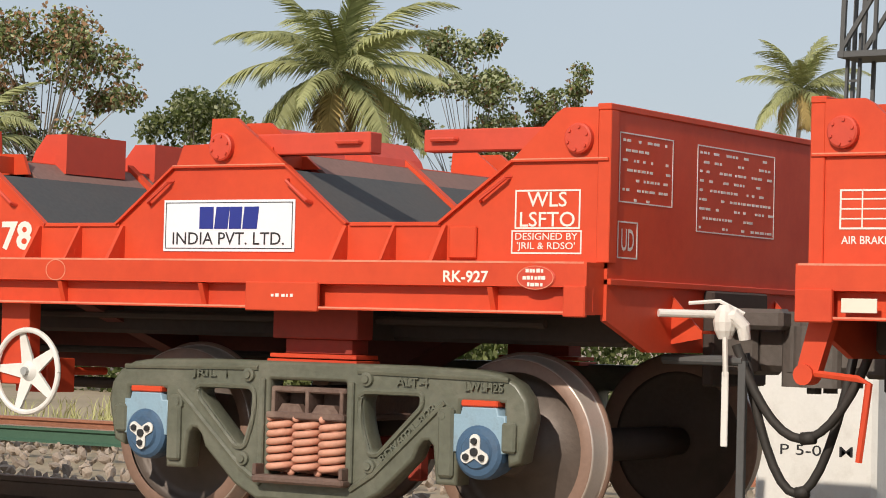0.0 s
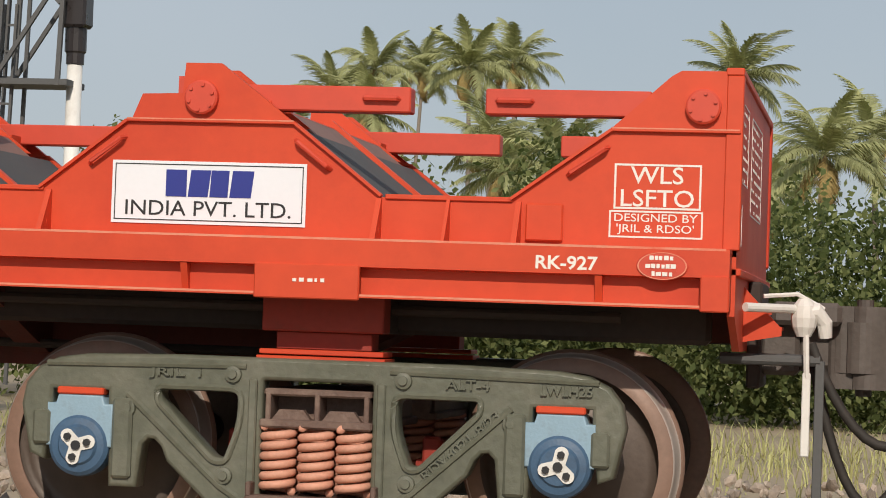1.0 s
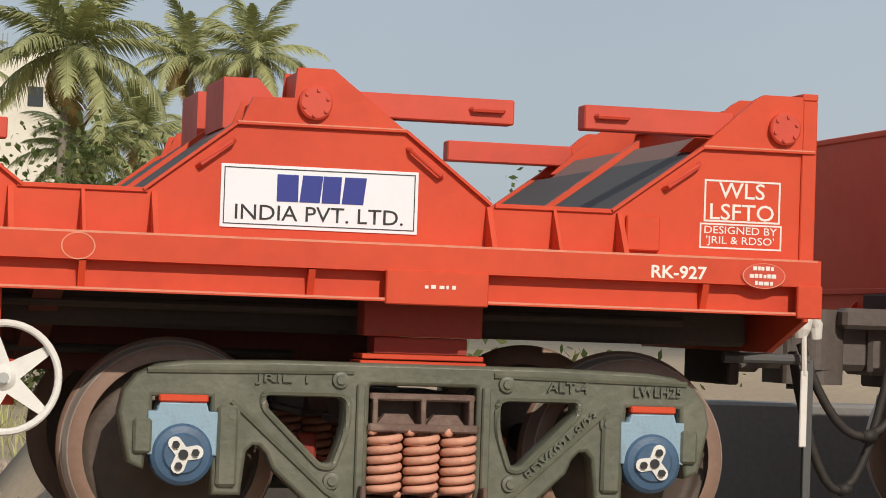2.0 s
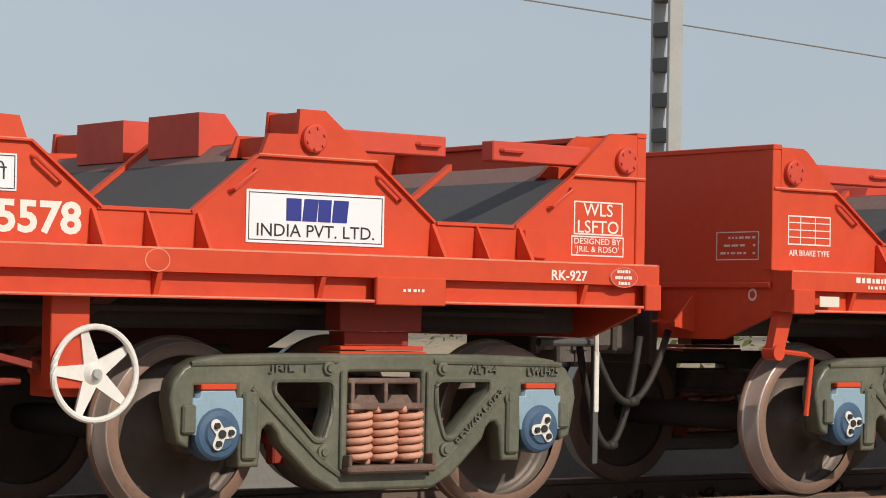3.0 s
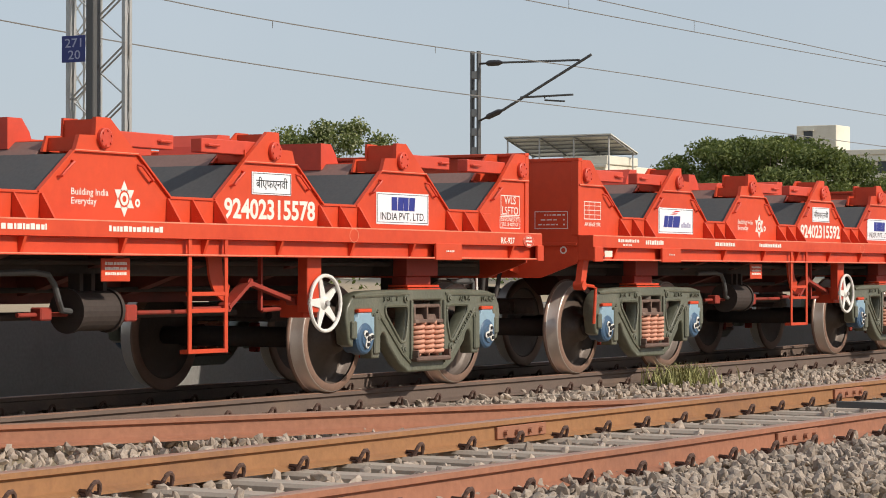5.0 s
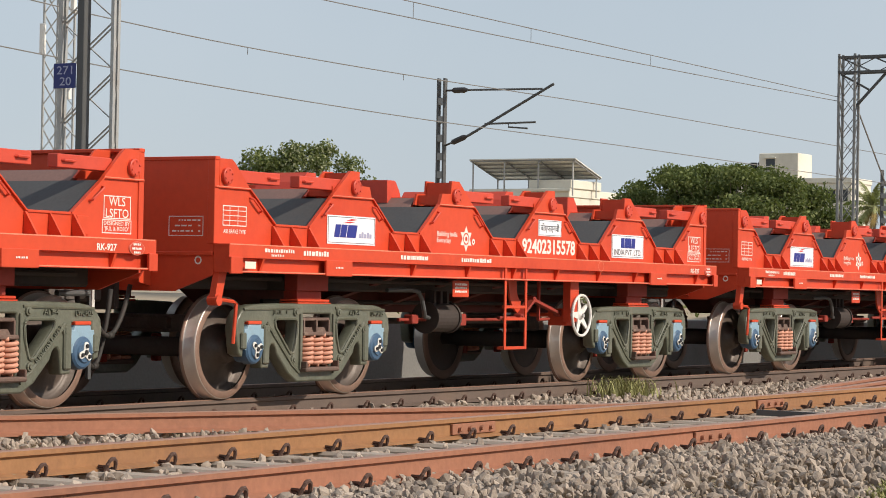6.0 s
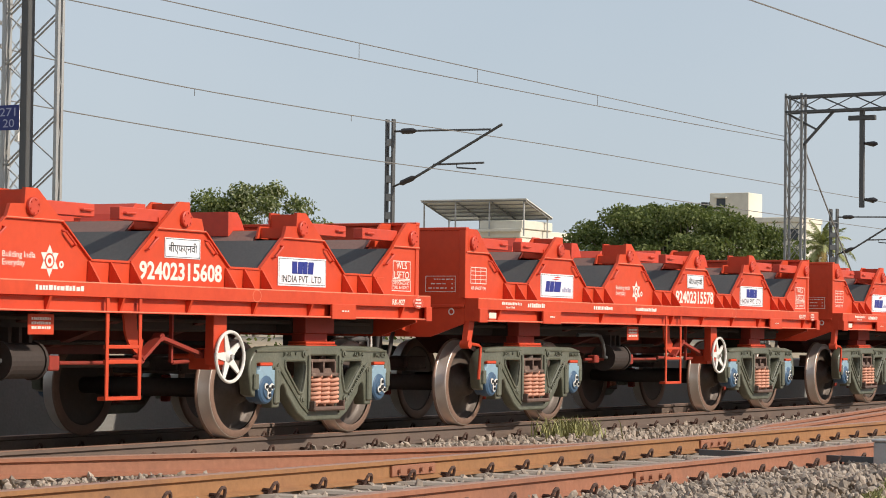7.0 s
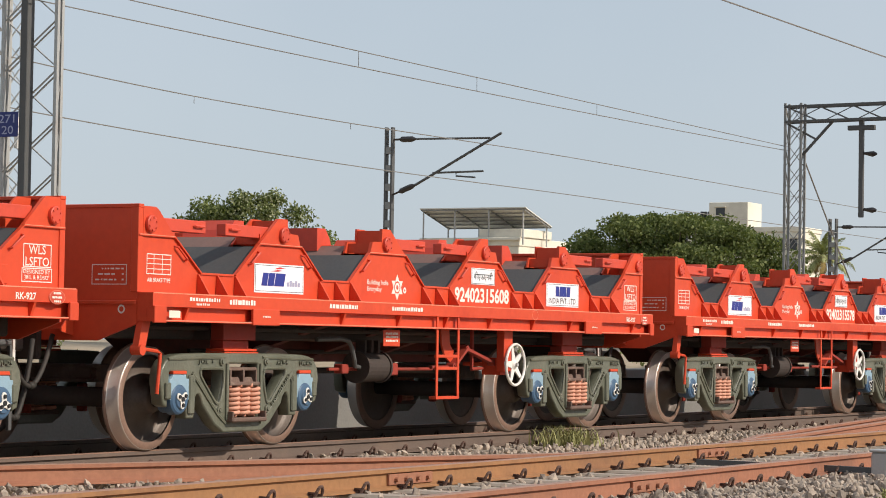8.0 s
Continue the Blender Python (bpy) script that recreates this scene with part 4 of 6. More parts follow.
            for (x0, x1, z, h) in ((-4.55, -4.10, 1.335, 0.032), (-4.45, -4.25, 1.295, 0.02), (-3.95, -3.55, 1.325, 0.045), (-2.3, -1.8, 1.325, 0.04), (-1.15, -0.55, 1.325, 0.04), (3.33, 3.46, 1.208, 0.016), (-3.45, -3.33, 1.208, 0.016)):
                bars(bm, x0, x1, z, h, y - (0.0185 if z < 1.25 else 0), rng)
            part("sill_lettering", bm, LETTER_WHITE, sill, "small white painted lines of writing")
            bm = bmesh.new()
            box(bm, -4.86, -4.70, g - 0.014, g - 0.009, 1.175, 1.235, 0.002)
            part("label_holder", bm, PLASTER, sill, "small cream label holder")
            bm = bmesh.new()
            lathe(bm, [(0.0, -0.006), (0.085, -0.006), (0.092, 0.0), (0.0, 0.0)], 28)
            for q in (-0.03, 0.0, 0.03):
                box(bm, -0.05, 0.05, -0.008, -0.005, q - 0.008, q + 0.008)
            me = finish("builder_plate", bm, RED_ARM)
            me.transform(Matrix.Translation((4.80, g - 0.002, 1.306)) @ Matrix.Diagonal((1.12, 1, 0.62, 1)))
            pl = part("builder_plate", me, None, sill, "oval cast builder's plate")
            bm = bmesh.new()
            for zz, w in ((1.338, 0.10), (1.306, 0.13), (1.276, 0.08)):
                bars(bm, 4.80 - w / 2, 4.80 + w / 2, zz, 0.018, g - 0.0095, rng, 0.005)
            part("plate_lettering", bm, LETTER_WHITE, sill)
            bm = bmesh.new()
            ring(bm, 0.083, 0.088)
            me = finish("plate_rim", bm, RED_PALE)
            me.transform(Matrix.Translation((4.80, g - 0.009, 1.306)) @ Matrix.Diagonal((1.10, 1, 0.61, 1)))
            part("plate_rim", me, None, sill)
            bm = bmesh.new()
            ring(bm, 0.062, 0.068)
            me = finish("ring_mark", bm, RED_PALE)
            me.transform(Matrix.Translation((1.93, g - 0.0015, 1.318)) @ Matrix.Diagonal((1, 1, 0.8, 1)))
            part("ring_mark", me, None, sill, "faint white chalked ring")

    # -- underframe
    # sill and cross bearers: under-deck shade is in their darkened red
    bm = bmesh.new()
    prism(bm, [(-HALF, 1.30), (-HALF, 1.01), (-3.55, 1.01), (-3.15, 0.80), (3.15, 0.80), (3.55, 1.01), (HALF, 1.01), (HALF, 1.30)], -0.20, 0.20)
    part("centre_sill", bm, UNDER_RED, wagon, "grimy red centre sill, darkened for shade")
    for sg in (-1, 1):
        # added dark band that fills the black gap under the side sill
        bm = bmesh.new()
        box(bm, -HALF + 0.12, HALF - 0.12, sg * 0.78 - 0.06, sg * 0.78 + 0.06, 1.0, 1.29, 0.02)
        part("stringer", bm, DARK, wagon, "black longitudinal band added under the deck")
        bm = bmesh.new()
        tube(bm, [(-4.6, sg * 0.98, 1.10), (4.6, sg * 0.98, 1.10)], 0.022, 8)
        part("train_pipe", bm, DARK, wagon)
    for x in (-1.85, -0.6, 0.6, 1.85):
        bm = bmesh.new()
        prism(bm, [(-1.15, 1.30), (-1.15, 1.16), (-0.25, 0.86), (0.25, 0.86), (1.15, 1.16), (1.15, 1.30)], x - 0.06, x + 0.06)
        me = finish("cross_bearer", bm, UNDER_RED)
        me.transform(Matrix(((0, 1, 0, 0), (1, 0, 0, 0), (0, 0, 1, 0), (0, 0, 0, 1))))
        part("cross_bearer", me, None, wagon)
    for e in (-1, 1):
        x = e * 3.397
        # inner bolster near black: the shade between the caps, put in as colour
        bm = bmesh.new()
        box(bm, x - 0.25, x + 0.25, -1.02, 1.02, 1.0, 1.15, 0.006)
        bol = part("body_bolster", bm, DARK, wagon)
        # caps and top bearers in the shaded red, lower plates in the lit red
        for sg in (-1, 1):
            bm = bmesh.new()
            lo, hi = sorted((sg * 1.022, sg * 1.16))
            box(bm, x - 0.255, x + 0.255, lo, hi, 1.0, 1.15, 0.006)
            part("bolster_cap", bm, RED_DUSTY_SHADE, bol)
        for x0, x1, y0, z0, z1, m in ((0.20, 0.20, 1.12, 0.928, 0.998, RED_DUSTY_SHADE), (0.26, 0.26, 1.17, 0.905, 0.926, RED), (0.27, 0.27, 1.18, 0.878, 0.899, RED)):
            for sg in (-1, 1):
                bm = bmesh.new()
                lo, hi = sorted((sg * 0.98, sg * y0))
                box(bm, x - x0, x + x1, lo, hi, z0, z1, 0.003)
                part("side_bearer", bm, m, bol)
        # bogie
        for s in (-1, 1):
            tm = pose(x, s * 1.13, 0) if s < 0 else pose(x, s * 1.13, 0, 0, 0, 180)
            sf = part("side_frame", fm, None, wagon, "olive green cast bogie side frame", at=tm)
            for nm, me in rims:
                part(nm, me, None, sf)
            if s < 0:
                part("cast_lettering", lettering("LWLH25", 0.042, BOGIE, 0.21, 0.01, thick=0.014, at=(1.02, -0.0755, 0.80)), None, sf)
                part("cast_lettering", lettering("JRIL  I", 0.042, BOGIE, 0.22, 0.01, thick=0.014, at=(-0.60, -0.0755, 0.81)), None, sf)
                part("cast_lettering", lettering("ALT-4", 0.042, BOGIE, 0.18, 0.01, thick=0.014, at=(0.62, -0.0755, 0.81)), None, sf)
                me = lettering("RDV6021-8/23", 0.042, BOGIE, 0.40, 0.01, thick=0.014)
                me.transform(Matrix.Translation((0.60, -0.0755, 0.565)) @ Matrix.Rotation(radians(-42), 4, "Y"))
                part("cast_lettering", me, None, sf)
            for q in (-0.158, 0.0, 0.158):
                for yy in (-0.06, 0.10):
                    part("coil_spring", spring, None, sf, "pinkish brown coil spring", at=pose(q, yy, 0, 0, 0, 40 * q))
            part("bolster_end", bolster_end, None, sf)
            part("spring_seat", seat, None, sf)
            for q in (-1.0, 1.0):
                part("bearing_adapter", adapter, None, sf, "light blue bearing adapter", at=pose(q, -0.015, 0))
                part("adapter_pad", pad, None, sf, at=pose(q, 0, 0))
        for q in (-1.0, 1.0):
            ws = part("wheelset", axle, None, wagon, "rusty steel wheelset with polished treads", at=pose(x + q, 0, 0.5))
            for s in (-1, 1):
                tm = pose(0, s * 0.845, 0) if s < 0 else pose(0, s * 0.845, 0, 0, 0, 180)
                part("wheel", wheel, None, ws, at=tm)
                tm = pose(0, s * 1.185, 0, 0, 30 * q, 0) if s < 0 else pose(0, s * 1.185, 0, 0, 0, 180)
                part("end_cap", cap, None, ws, "dark blue bearing end cap", at=tm)
                part("locking_plate", lock, None, ws, "white three-lobed locking plate", at=tm)
                part("cap_bolt", bolts, None, ws, at=tm)
            bm = bmesh.new()
            sg = -1 if q < 0 else 1
            beam(bm, (x + q - sg * 0.62, -0.8, 0.45), (x + q - sg * 0.62, 0.8, 0.45), 0.08, 0.06)
            for yy in (-0.84, 0.84):
                box(bm, x + q - sg * 0.62, x + q - sg * 0.545, yy - 0.04, yy + 0.04, 0.32, 0.58, 0.01)
            part("brake_beam", bm, RED_DUSTY_SHADE, wagon)

    # -- hand brake, ladder, brake gear on the near side
    hub = Vector((1.667, -1.315, 0.79))
    bm = bmesh.new()
    n = 40
    tube(bm, [(hub.x + 0.215 * math.cos(2 * math.pi * k / n), hub.y, hub.z + 0.215 * math.sin(2 * math.pi * k / n)) for k in range(n + 1)], 0.0155, 8)
    for k in range(5):
        a = radians(105 + 72 * k)
        c, sn = math.cos(a), math.sin(a)
        prism(bm, [(hub.x + c * 0.04 - sn * 0.040, hub.z + sn * 0.04 + c * 0.040), (hub.x + c * 0.04 + sn * 0.040, hub.z + sn * 0.04 - c * 0.040), (hub.x + c * 0.212 + sn * 0.018, hub.z + sn * 0.212 - c * 0.018), (hub.x + c * 0.212 - sn * 0.018, hub.z + sn * 0.212 + c * 0.018)], hub.y + 0.012 + 0.0009 * k, hub.y + 0.028 + 0.0009 * k)
    lathe(bm, [(0.0, -0.01), (0.03, -0.01), (0.052, 0.012), (0.055, 0.04), (0.0, 0.04)], 20, tuple(hub))
    hw = part("hand_wheel", bm, WHITE, wagon, "white painted hand brake wheel")
    bm = bmesh.new()
    lathe(bm, [(0.0, -0.02), (0.022, -0.02), (0.022, 0.0), (0.0, 0.0)], 8, (hub.x, hub.y - 0.01, hub.z))
    part("wheel_nut", bm, GALV, hw)
    bm = bmesh.new()
    rod(bm, hub + Vector((0, 0.03, 0)), (hub.x, -0.7, hub.z), 0.022)
    box(bm, 1.45, 1.65, -1.29, -1.20, 0.72, 1.15, 0.005)
    box(bm, 1.50, 1.72, -1.22, -1.0, 0.68, 0.86, 0.005)
    part("brake_bracket", bm, RED, wagon)
    bm = bmesh.new()
    for x in (-0.23, 0.21):
        box(bm, x, x + 0.04, -1.40, -1.385, 0.45, 1.27, 0.003)
    for z in (0.45, 0.74, 0.86):
        box(bm, -0.23, 0.25, -1.398, -1.32 if z < 0.5 else -1.37, z, z + 0.03, 0.003)
    part("step_ladder", bm, RED, wagon, "red steel side step")
    bm = bmesh.new()
    beam(bm, (0.60, -1.12, 0.77), (0.88, -1.12, 0.955), 0.10, 0.03)
    beam(bm, (0.86, -1.12, 0.96), (1.50, -1.12, 0.81), 0.06, 0.03)
    for p in ((0.60, 0.77), (0.88, 0.955), (1.50, 0.81)):
        rod(bm, (p[0], -1.16, p[1]), (p[0], -1.08, p[1]), 0.035, 12)
    rod(bm, (0.2, -1.1, 0.76), (0.66, -1.1, 0.76), 0.018)
    rod(bm, (1.18, -1.05, 0.74), (1.42, -1.05, 0.75), 0.018)
    box(bm, 1.10, 1.125, -1.1, -1.07, 0.74, 1.15)
    part("brake_lever", bm, RED_DUSTY_SHADE, wagon, "dusty red brake lever and rod, darkened for shade")
    bm = bmesh.new()
    prism(bm, [(0.42, 1.15)] + arc(0.72, 1.08, 0.28, 180, 262, 8) + arc(0.74, 1.06, 0.13, 255, 170, 6) + [(0.60, 1.15)], -1.09, -1.07)
    part("curved_bracket", bm, RED, wagon)
    bm = bmesh.new()
    rod(bm, (-1.0, -0.95, 0.76), (-0.60, -0.95, 0.76), 0.14, 24)
    rod(bm, (-1.03, -0.95, 0.76), (-1.0, -0.95, 0.76), 0.155, 24)
    rod(bm, (-0.60, -0.95, 0.76), (-0.57, -0.95, 0.76), 0.155, 24)
    for x in (-0.95, -0.82, -0.69):
        box(bm, x, x + 0.04, -1.0, -0.9, 0.9, 1.02)
    cyl = part("brake_cylinder", bm, DARK, wagon, "black brake cylinder")
    bm = bmesh.new()
    rod(bm, (-1.55, -0.95, 0.74), (0.5, -0.95, 0.74), 0.016)
    box(bm, -0.46, -0.32, -1.02, -0.9, 0.68, 0.80, 0.01)
    box(bm, -1.36, -1.24, -1.0, -0.90, 0.70, 0.79, 0.01)
    part("slack_adjuster", bm, RED_DUSTY_SHADE, cyl)
    bm = bmesh.new()
    tube(bm, [(-1.85, -1.0, 1.02), (-1.50, -1.05, 1.03), (-1.36, -1.06, 1.01), (-1.29, -1.06, 0.94), (-1.25, -1.06, 0.84), (-1.18, -1.03, 0.77), (-1.05, -1.0, 0.76)], 0.022, 8)
    part("brake_pipe", bm, GALV_DARK, wagon)
    bm = bmesh.new()
    box(bm, -1.04, -0.72, -1.26, -1.25, 0.965, 1.125, 0.004)
    plate_ob = part("data_plate", bm, RED, wagon, "red plate with small white writing")
    bm = bmesh.new()
    for zz in (1.09, 1.055, 1.02):
        bars(bm, -1.0, -0.76, zz, 0.022, -1.2605, rng, 0.006)
    part("plate_lettering", bm, LETTER_WHITE, plate_ob)
    bm = bmesh.new()
    rod(bm, (-1.6, -0.5, 0.72), (1.6, -0.5, 0.72), 0.03)
    rod(bm, (-3.0, -0.35, 0.9), (3.0, -0.35, 0.9), 0.02)
    part("pull_rod", bm, DARK, wagon)

    # -- ends: buffing gear, coupler, hoses, lever, cable bracket
    for e in (-1, 1):
        bm = bmesh.new()
        x = e * HALF
        box(bm, x, x + e * 0.06, -0.30, 0.30, 0.82, 1.28, 0.01)
        coupler = part("coupler", bm, DARK, wagon, "black cast centre coupler")
        for nm, q in (("striker", (0.05, 0.22, -0.16, 0.16, 0.88, 1.14, 0.02)), ("shank", (0.20, 0.50, -0.13, 0.13, 0.90, 1.12, 0.03)), ("lock_box", (0.1, 0.4, -0.26, -0.14, 1.10, 1.20, 0.02))):
            bm = bmesh.new()
            box(bm, x + e * q[0], x + e * q[1], *q[2:])
            part(nm, bm, CAST, coupler)
        plan = rounded([(0.34, -0.15), (0.50, -0.17), (0.60, -0.10), (0.60, -0.02), (0.52, 0.02), (0.50, 0.10), (0.56, 0.17), (0.48, 0.21), (0.34, 0.15)], 0.04, 3)
        for z0, z1, grow in ((0.83, 1.19, 1.0), (0.90, 1.12, 1.05)):
            bm = bmesh.new()
            lo = [bm.verts.new((x + e * a * grow, e * b * grow, z0)) for a, b in plan]
            hi = [bm.verts.new((x + e * a * grow, e * b * grow, z1)) for a, b in plan]
            bm.faces.new(lo)
            bm.faces.new(hi)
            for i in range(len(plan)):
                j = (i + 1) % len(plan)
                bm.faces.new((lo[i], lo[j], hi[j], hi[i]))
            bmesh.ops.recalc_face_normals(bm, faces=bm.faces[:])
            part("knuckle", bm, CAST, coupler)
        bm = bmesh.new()
        rod(bm, (x + e * 0.50, e * -0.10, 0.80), (x + e * 0.50, e * -0.10, 1.22), 0.035, 12)
        part("knuckle_pin", bm, CAST, coupler)
        for yy in (-0.62, 0.50):  # stout brackets under the corners of the end
            bm = bmesh.new()
            prism(bm, [(x, 1.25), (x + e * 0.16, 1.08), (x + e * 0.16, 1.05), (x, 1.02)], yy, yy + 0.014)
            box(bm, x, x + e * 0.16, yy + 0.004, yy + 0.20, 1.072, 1.088)
            part("end_bracket", bm, RED, wagon)
    x = HALF
    bm = bmesh.new()
    rod(bm, (x + 0.015, -0.78, 1.165), (x + 0.22, -0.57, 1.165), 0.019, 10)
    tube(bm, [(x + 0.25, -0.56, 1.05), (x + 0.25, -0.56, 1.09), (x + 0.25, -0.56, 1.13), (x + 0.25, -0.56, 1.18), (x + 0.25, -0.56, 1.21)], [0.030, 0.050, 0.056, 0.048, 0.026], 12)
    tube(bm, [(x + 0.22, -0.575, 1.15), (x + 0.30, -0.56, 1.16), (x + 0.335, -0.54, 1.11), (x + 0.34, -0.53, 1.05)], [0.03, 0.036, 0.034, 0.028], 10)
    tube(bm, [(x + 0.08, -0.60, 1.215), (x + 0.22, -0.56, 1.228), (x + 0.33, -0.52, 1.17)], 0.010, 6)
    tube(bm, [(x + 0.26, -0.58, 1.09), (x + 0.268, -0.58, 0.88)], 0.013, 6)
    box(bm, x + 0.25, x + 0.285, -0.588, -0.575, 0.55, 0.90, 0.004)
    part("uncoupling_lever", bm, WHITE, wagon, "white painted uncoupling lever and air cock")
    bm = bmesh.new()
    box(bm, x + 0.30, x + 0.34, -0.52, -0.49, 0.25, 0.95, 0.003)
    rod(bm, (x - 0.1, -0.5, 0.95), (x + 0.32, -0.5, 0.95), 0.025)
    part("air_pipe", bm, GALV_DARK, wagon)
    for i, (y, drop) in enumerate(((-0.50, 0.60), (-0.40, 0.34))):
        bm = bmesh.new()
        pts = []
        for k in range(15):
            t = k / 14
            pts.append((x + 0.28 + 0.66 * t * (1.0 if i == 0 else 0.8), y + 0.05 * t, 1.10 - (1.10 - drop) * math.sin(math.pi * min(1, t * 0.94 + 0.03)) ** 0.8))
        tube(bm, pts, 0.022, 8)
        rod(bm, pts[7], Vector(pts[8]) + Vector((0.02, 0, 0)), 0.030, 8)
        part("air_hose", bm, HOSE, wagon, "sagging black rubber air hose", True)
    bm = bmesh.new()
    prism(bm, [(-x + 0.02, 1.15), (-x + 0.13, 1.15), (-x + 0.06, 0.92), (-x - 0.04, 0.92)], -1.30, -1.24)
    lathe(bm, [(0.0, -0.05), (0.045, -0.05), (0.045, 0.05), (0.0, 0.05)], 14, (-x + 0.0, -1.27, 0.91))
    tube(bm, [(-x, -1.29, 0.92), (-x + 0.24, -1.29, 0.90), (-x + 0.29, -1.29, 0.88), (-x + 0.25, -1.29, 0.55)], 0.016, 6)
    part("lever_hanger", bm, RED, wagon, "red hanger with a bent operating rod")
    return wagon
# ---- plants ----
def leaf_cloud(spots, size, rng, droop=0.2, stretch=1.5):
    """Bent leaf quads at spots: n x 3 places. Returns vertices and faces."""
    n = len(spots)
    d = rng.normal(size=(n, 3))
    d /= np.linalg.norm(d, axis=1)[:, None]
    d[:, 2] -= droop
    u = np.cross(d, rng.normal(size=(n, 3)))
    u /= np.linalg.norm(u, axis=1)[:, None]
    s = size * rng.uniform(0.6, 1.35, (n, 1))
    a, tip = spots, spots + d * s * stretch
    mid = spots + d * s * stretch * 0.5
    v = np.stack([a, mid + u * s * 0.45, tip, mid - u * s * 0.45], 1).reshape(-1, 3)
    f = np.arange(4 * n).reshape(n, 4)
    return v, f


def leaf_object(name, v, f, material, parent=None, mats=None, pick=None):
    me = bpy.data.meshes.new(name)
    me.from_pydata(v.tolist(), [], f.tolist())
    for m in mats or (material,):
        me.materials.append(m)
    if pick is not None:
        me.polygons.foreach_set("material_index", pick.astype(np.int32))
    ob = new(name, me)
    ob.parent = parent
    return ob


def tree(x, y, height, radius, leaves, size, label, seed, mats=(LEAF, LEAF_DARK), brown=0.0, low=0.35, clumps=26, flat=0.75, gap=0.38, ground_z=-0.4):
    """Trunk, limbs to each clump, and leaves gathered in loose clumps."""
    rng = np.random.RandomState(seed)
    t = base("tree", label, "tree", at=pose(x, y, ground_z))
    c0 = height * low
    centres = []
    for _ in range(clumps):
        a, r = rng.uniform(0, 6.283), math.sqrt(rng.rand())
        h = rng.uniform(-1, 1)
        k = math.sqrt(max(0.05, 1 - h * h * 0.8))
        centres.append((math.cos(a) * r * radius * k, math.sin(a) * r * radius * k, (height + c0) / 2 + h * (height - c0) / 2 * 0.88))
    bm = bmesh.new()
    r0 = max(0.07, radius * 0.07)
    top = (0, 0, c0 + (height - c0) * 0.45)
    tube(bm, [(0, 0, -0.3), (0.05 * radius, 0, c0 * 0.5), (0, 0.04 * radius, c0), top], [r0 * 1.4, r0, r0 * 0.85, r0 * 0.4], 10)
    part("trunk", bm, BARK, t, smooth=True)
    bm = bmesh.new()
    for c in centres:
        s = rng.uniform(0.5, 1.0)
        st = Vector((0, 0.02, c0 * 0.8 + (top[2] - c0 * 0.8) * s))
        if c[2] < st.z:
            st.z = max(c0 * 0.6, c[2] - 0.3 * radius)
        m = (st + Vector(c)) / 2 + Vector((0, 0, -0.08 * radius))
        tube(bm, [st, m, c], [r0 * 0.17, r0 * 0.10, r0 * 0.04], 5)
    part("branchwork", bm, BARK, t)
    vs = []
    for c in centres:
        n = int(leaves / clumps * rng.uniform(0.5, 1.5))
        q = rng.normal(size=(n, 3))
        q /= np.linalg.norm(q, axis=1)[:, None]
        q *= (rng.rand(n, 1) ** 0.45) * radius * gap * rng.uniform(0.7, 1.25)
        q[:, 2] *= flat
        vs.append(q + np.array(c))
    v, f = leaf_cloud(np.concatenate(vs), size, rng)
    mm = list(mats) + ([LEAF_BROWN] if brown else [])
    pk = rng.randint(0, len(mats), len(f))
    if brown:
        pk[rng.rand(len(f)) < brown] = len(mats)
    leaf_object("crown", v, f, None, t, mm, pk)
    return t


def frond_mesh(seed, length, droop, dry=False):
    rng = random.Random(seed)
    bm = bmesh.new()
    n = 30
    spine = []
    p, a = Vector((0, 0, 0)), 0.0
    for k in range(n + 1):
        spine.append(p.copy())
        t = k / n
        a = -droop * (t ** 1.6) * 1.5
        p = p + Vector((math.cos(a), 0, math.sin(a))) * (length / n)
    tube(bm, spine[::3], [0.045 * (1 - 0.85 * k / 10) for k in range(len(spine[::3]))], 5)
    for k in range(3, n + 1):
        t = k / n
        ll = length * 0.23 * math.sin(math.pi * (0.18 + 0.75 * t)) * rng.uniform(0.85, 1.15)
        d = (spine[k] - spine[k - 1]).normalized()
        for sgn in (-1, 1):
            for q in (0.0, 0.5):
                o = spine[k] - d * (length / n) * q
                side = (Vector((0, sgn, 0)) + d * 0.75 + Vector((0, 0, rng.uniform(-0.55, -0.1)))).normalized()
                m = o + side * ll * 0.55
                e = o + side * ll + Vector((0, 0, -ll * rng.uniform(0.25, 0.55)))
                w = d * 0.040
                vv = [bm.verts.new(z) for z in (o - w, m - w * 0.9, e, m + w * 0.9, o + w)]
                bm.faces.new((vv[0], vv[1], vv[3], vv[4]))
                bm.faces.new((vv[1], vv[2], vv[3]))
    return finish("frond", bm, FROND_DRY if dry else FROND)


FRONDS = [frond_mesh(s, 3.6 + 0.3 * s, 0.55 + 0.13 * s) for s in range(4)]
FRONDS_DRY = [frond_mesh(9, 3.3, 1.3, True), frond_mesh(10, 3.0, 1.6, True)]


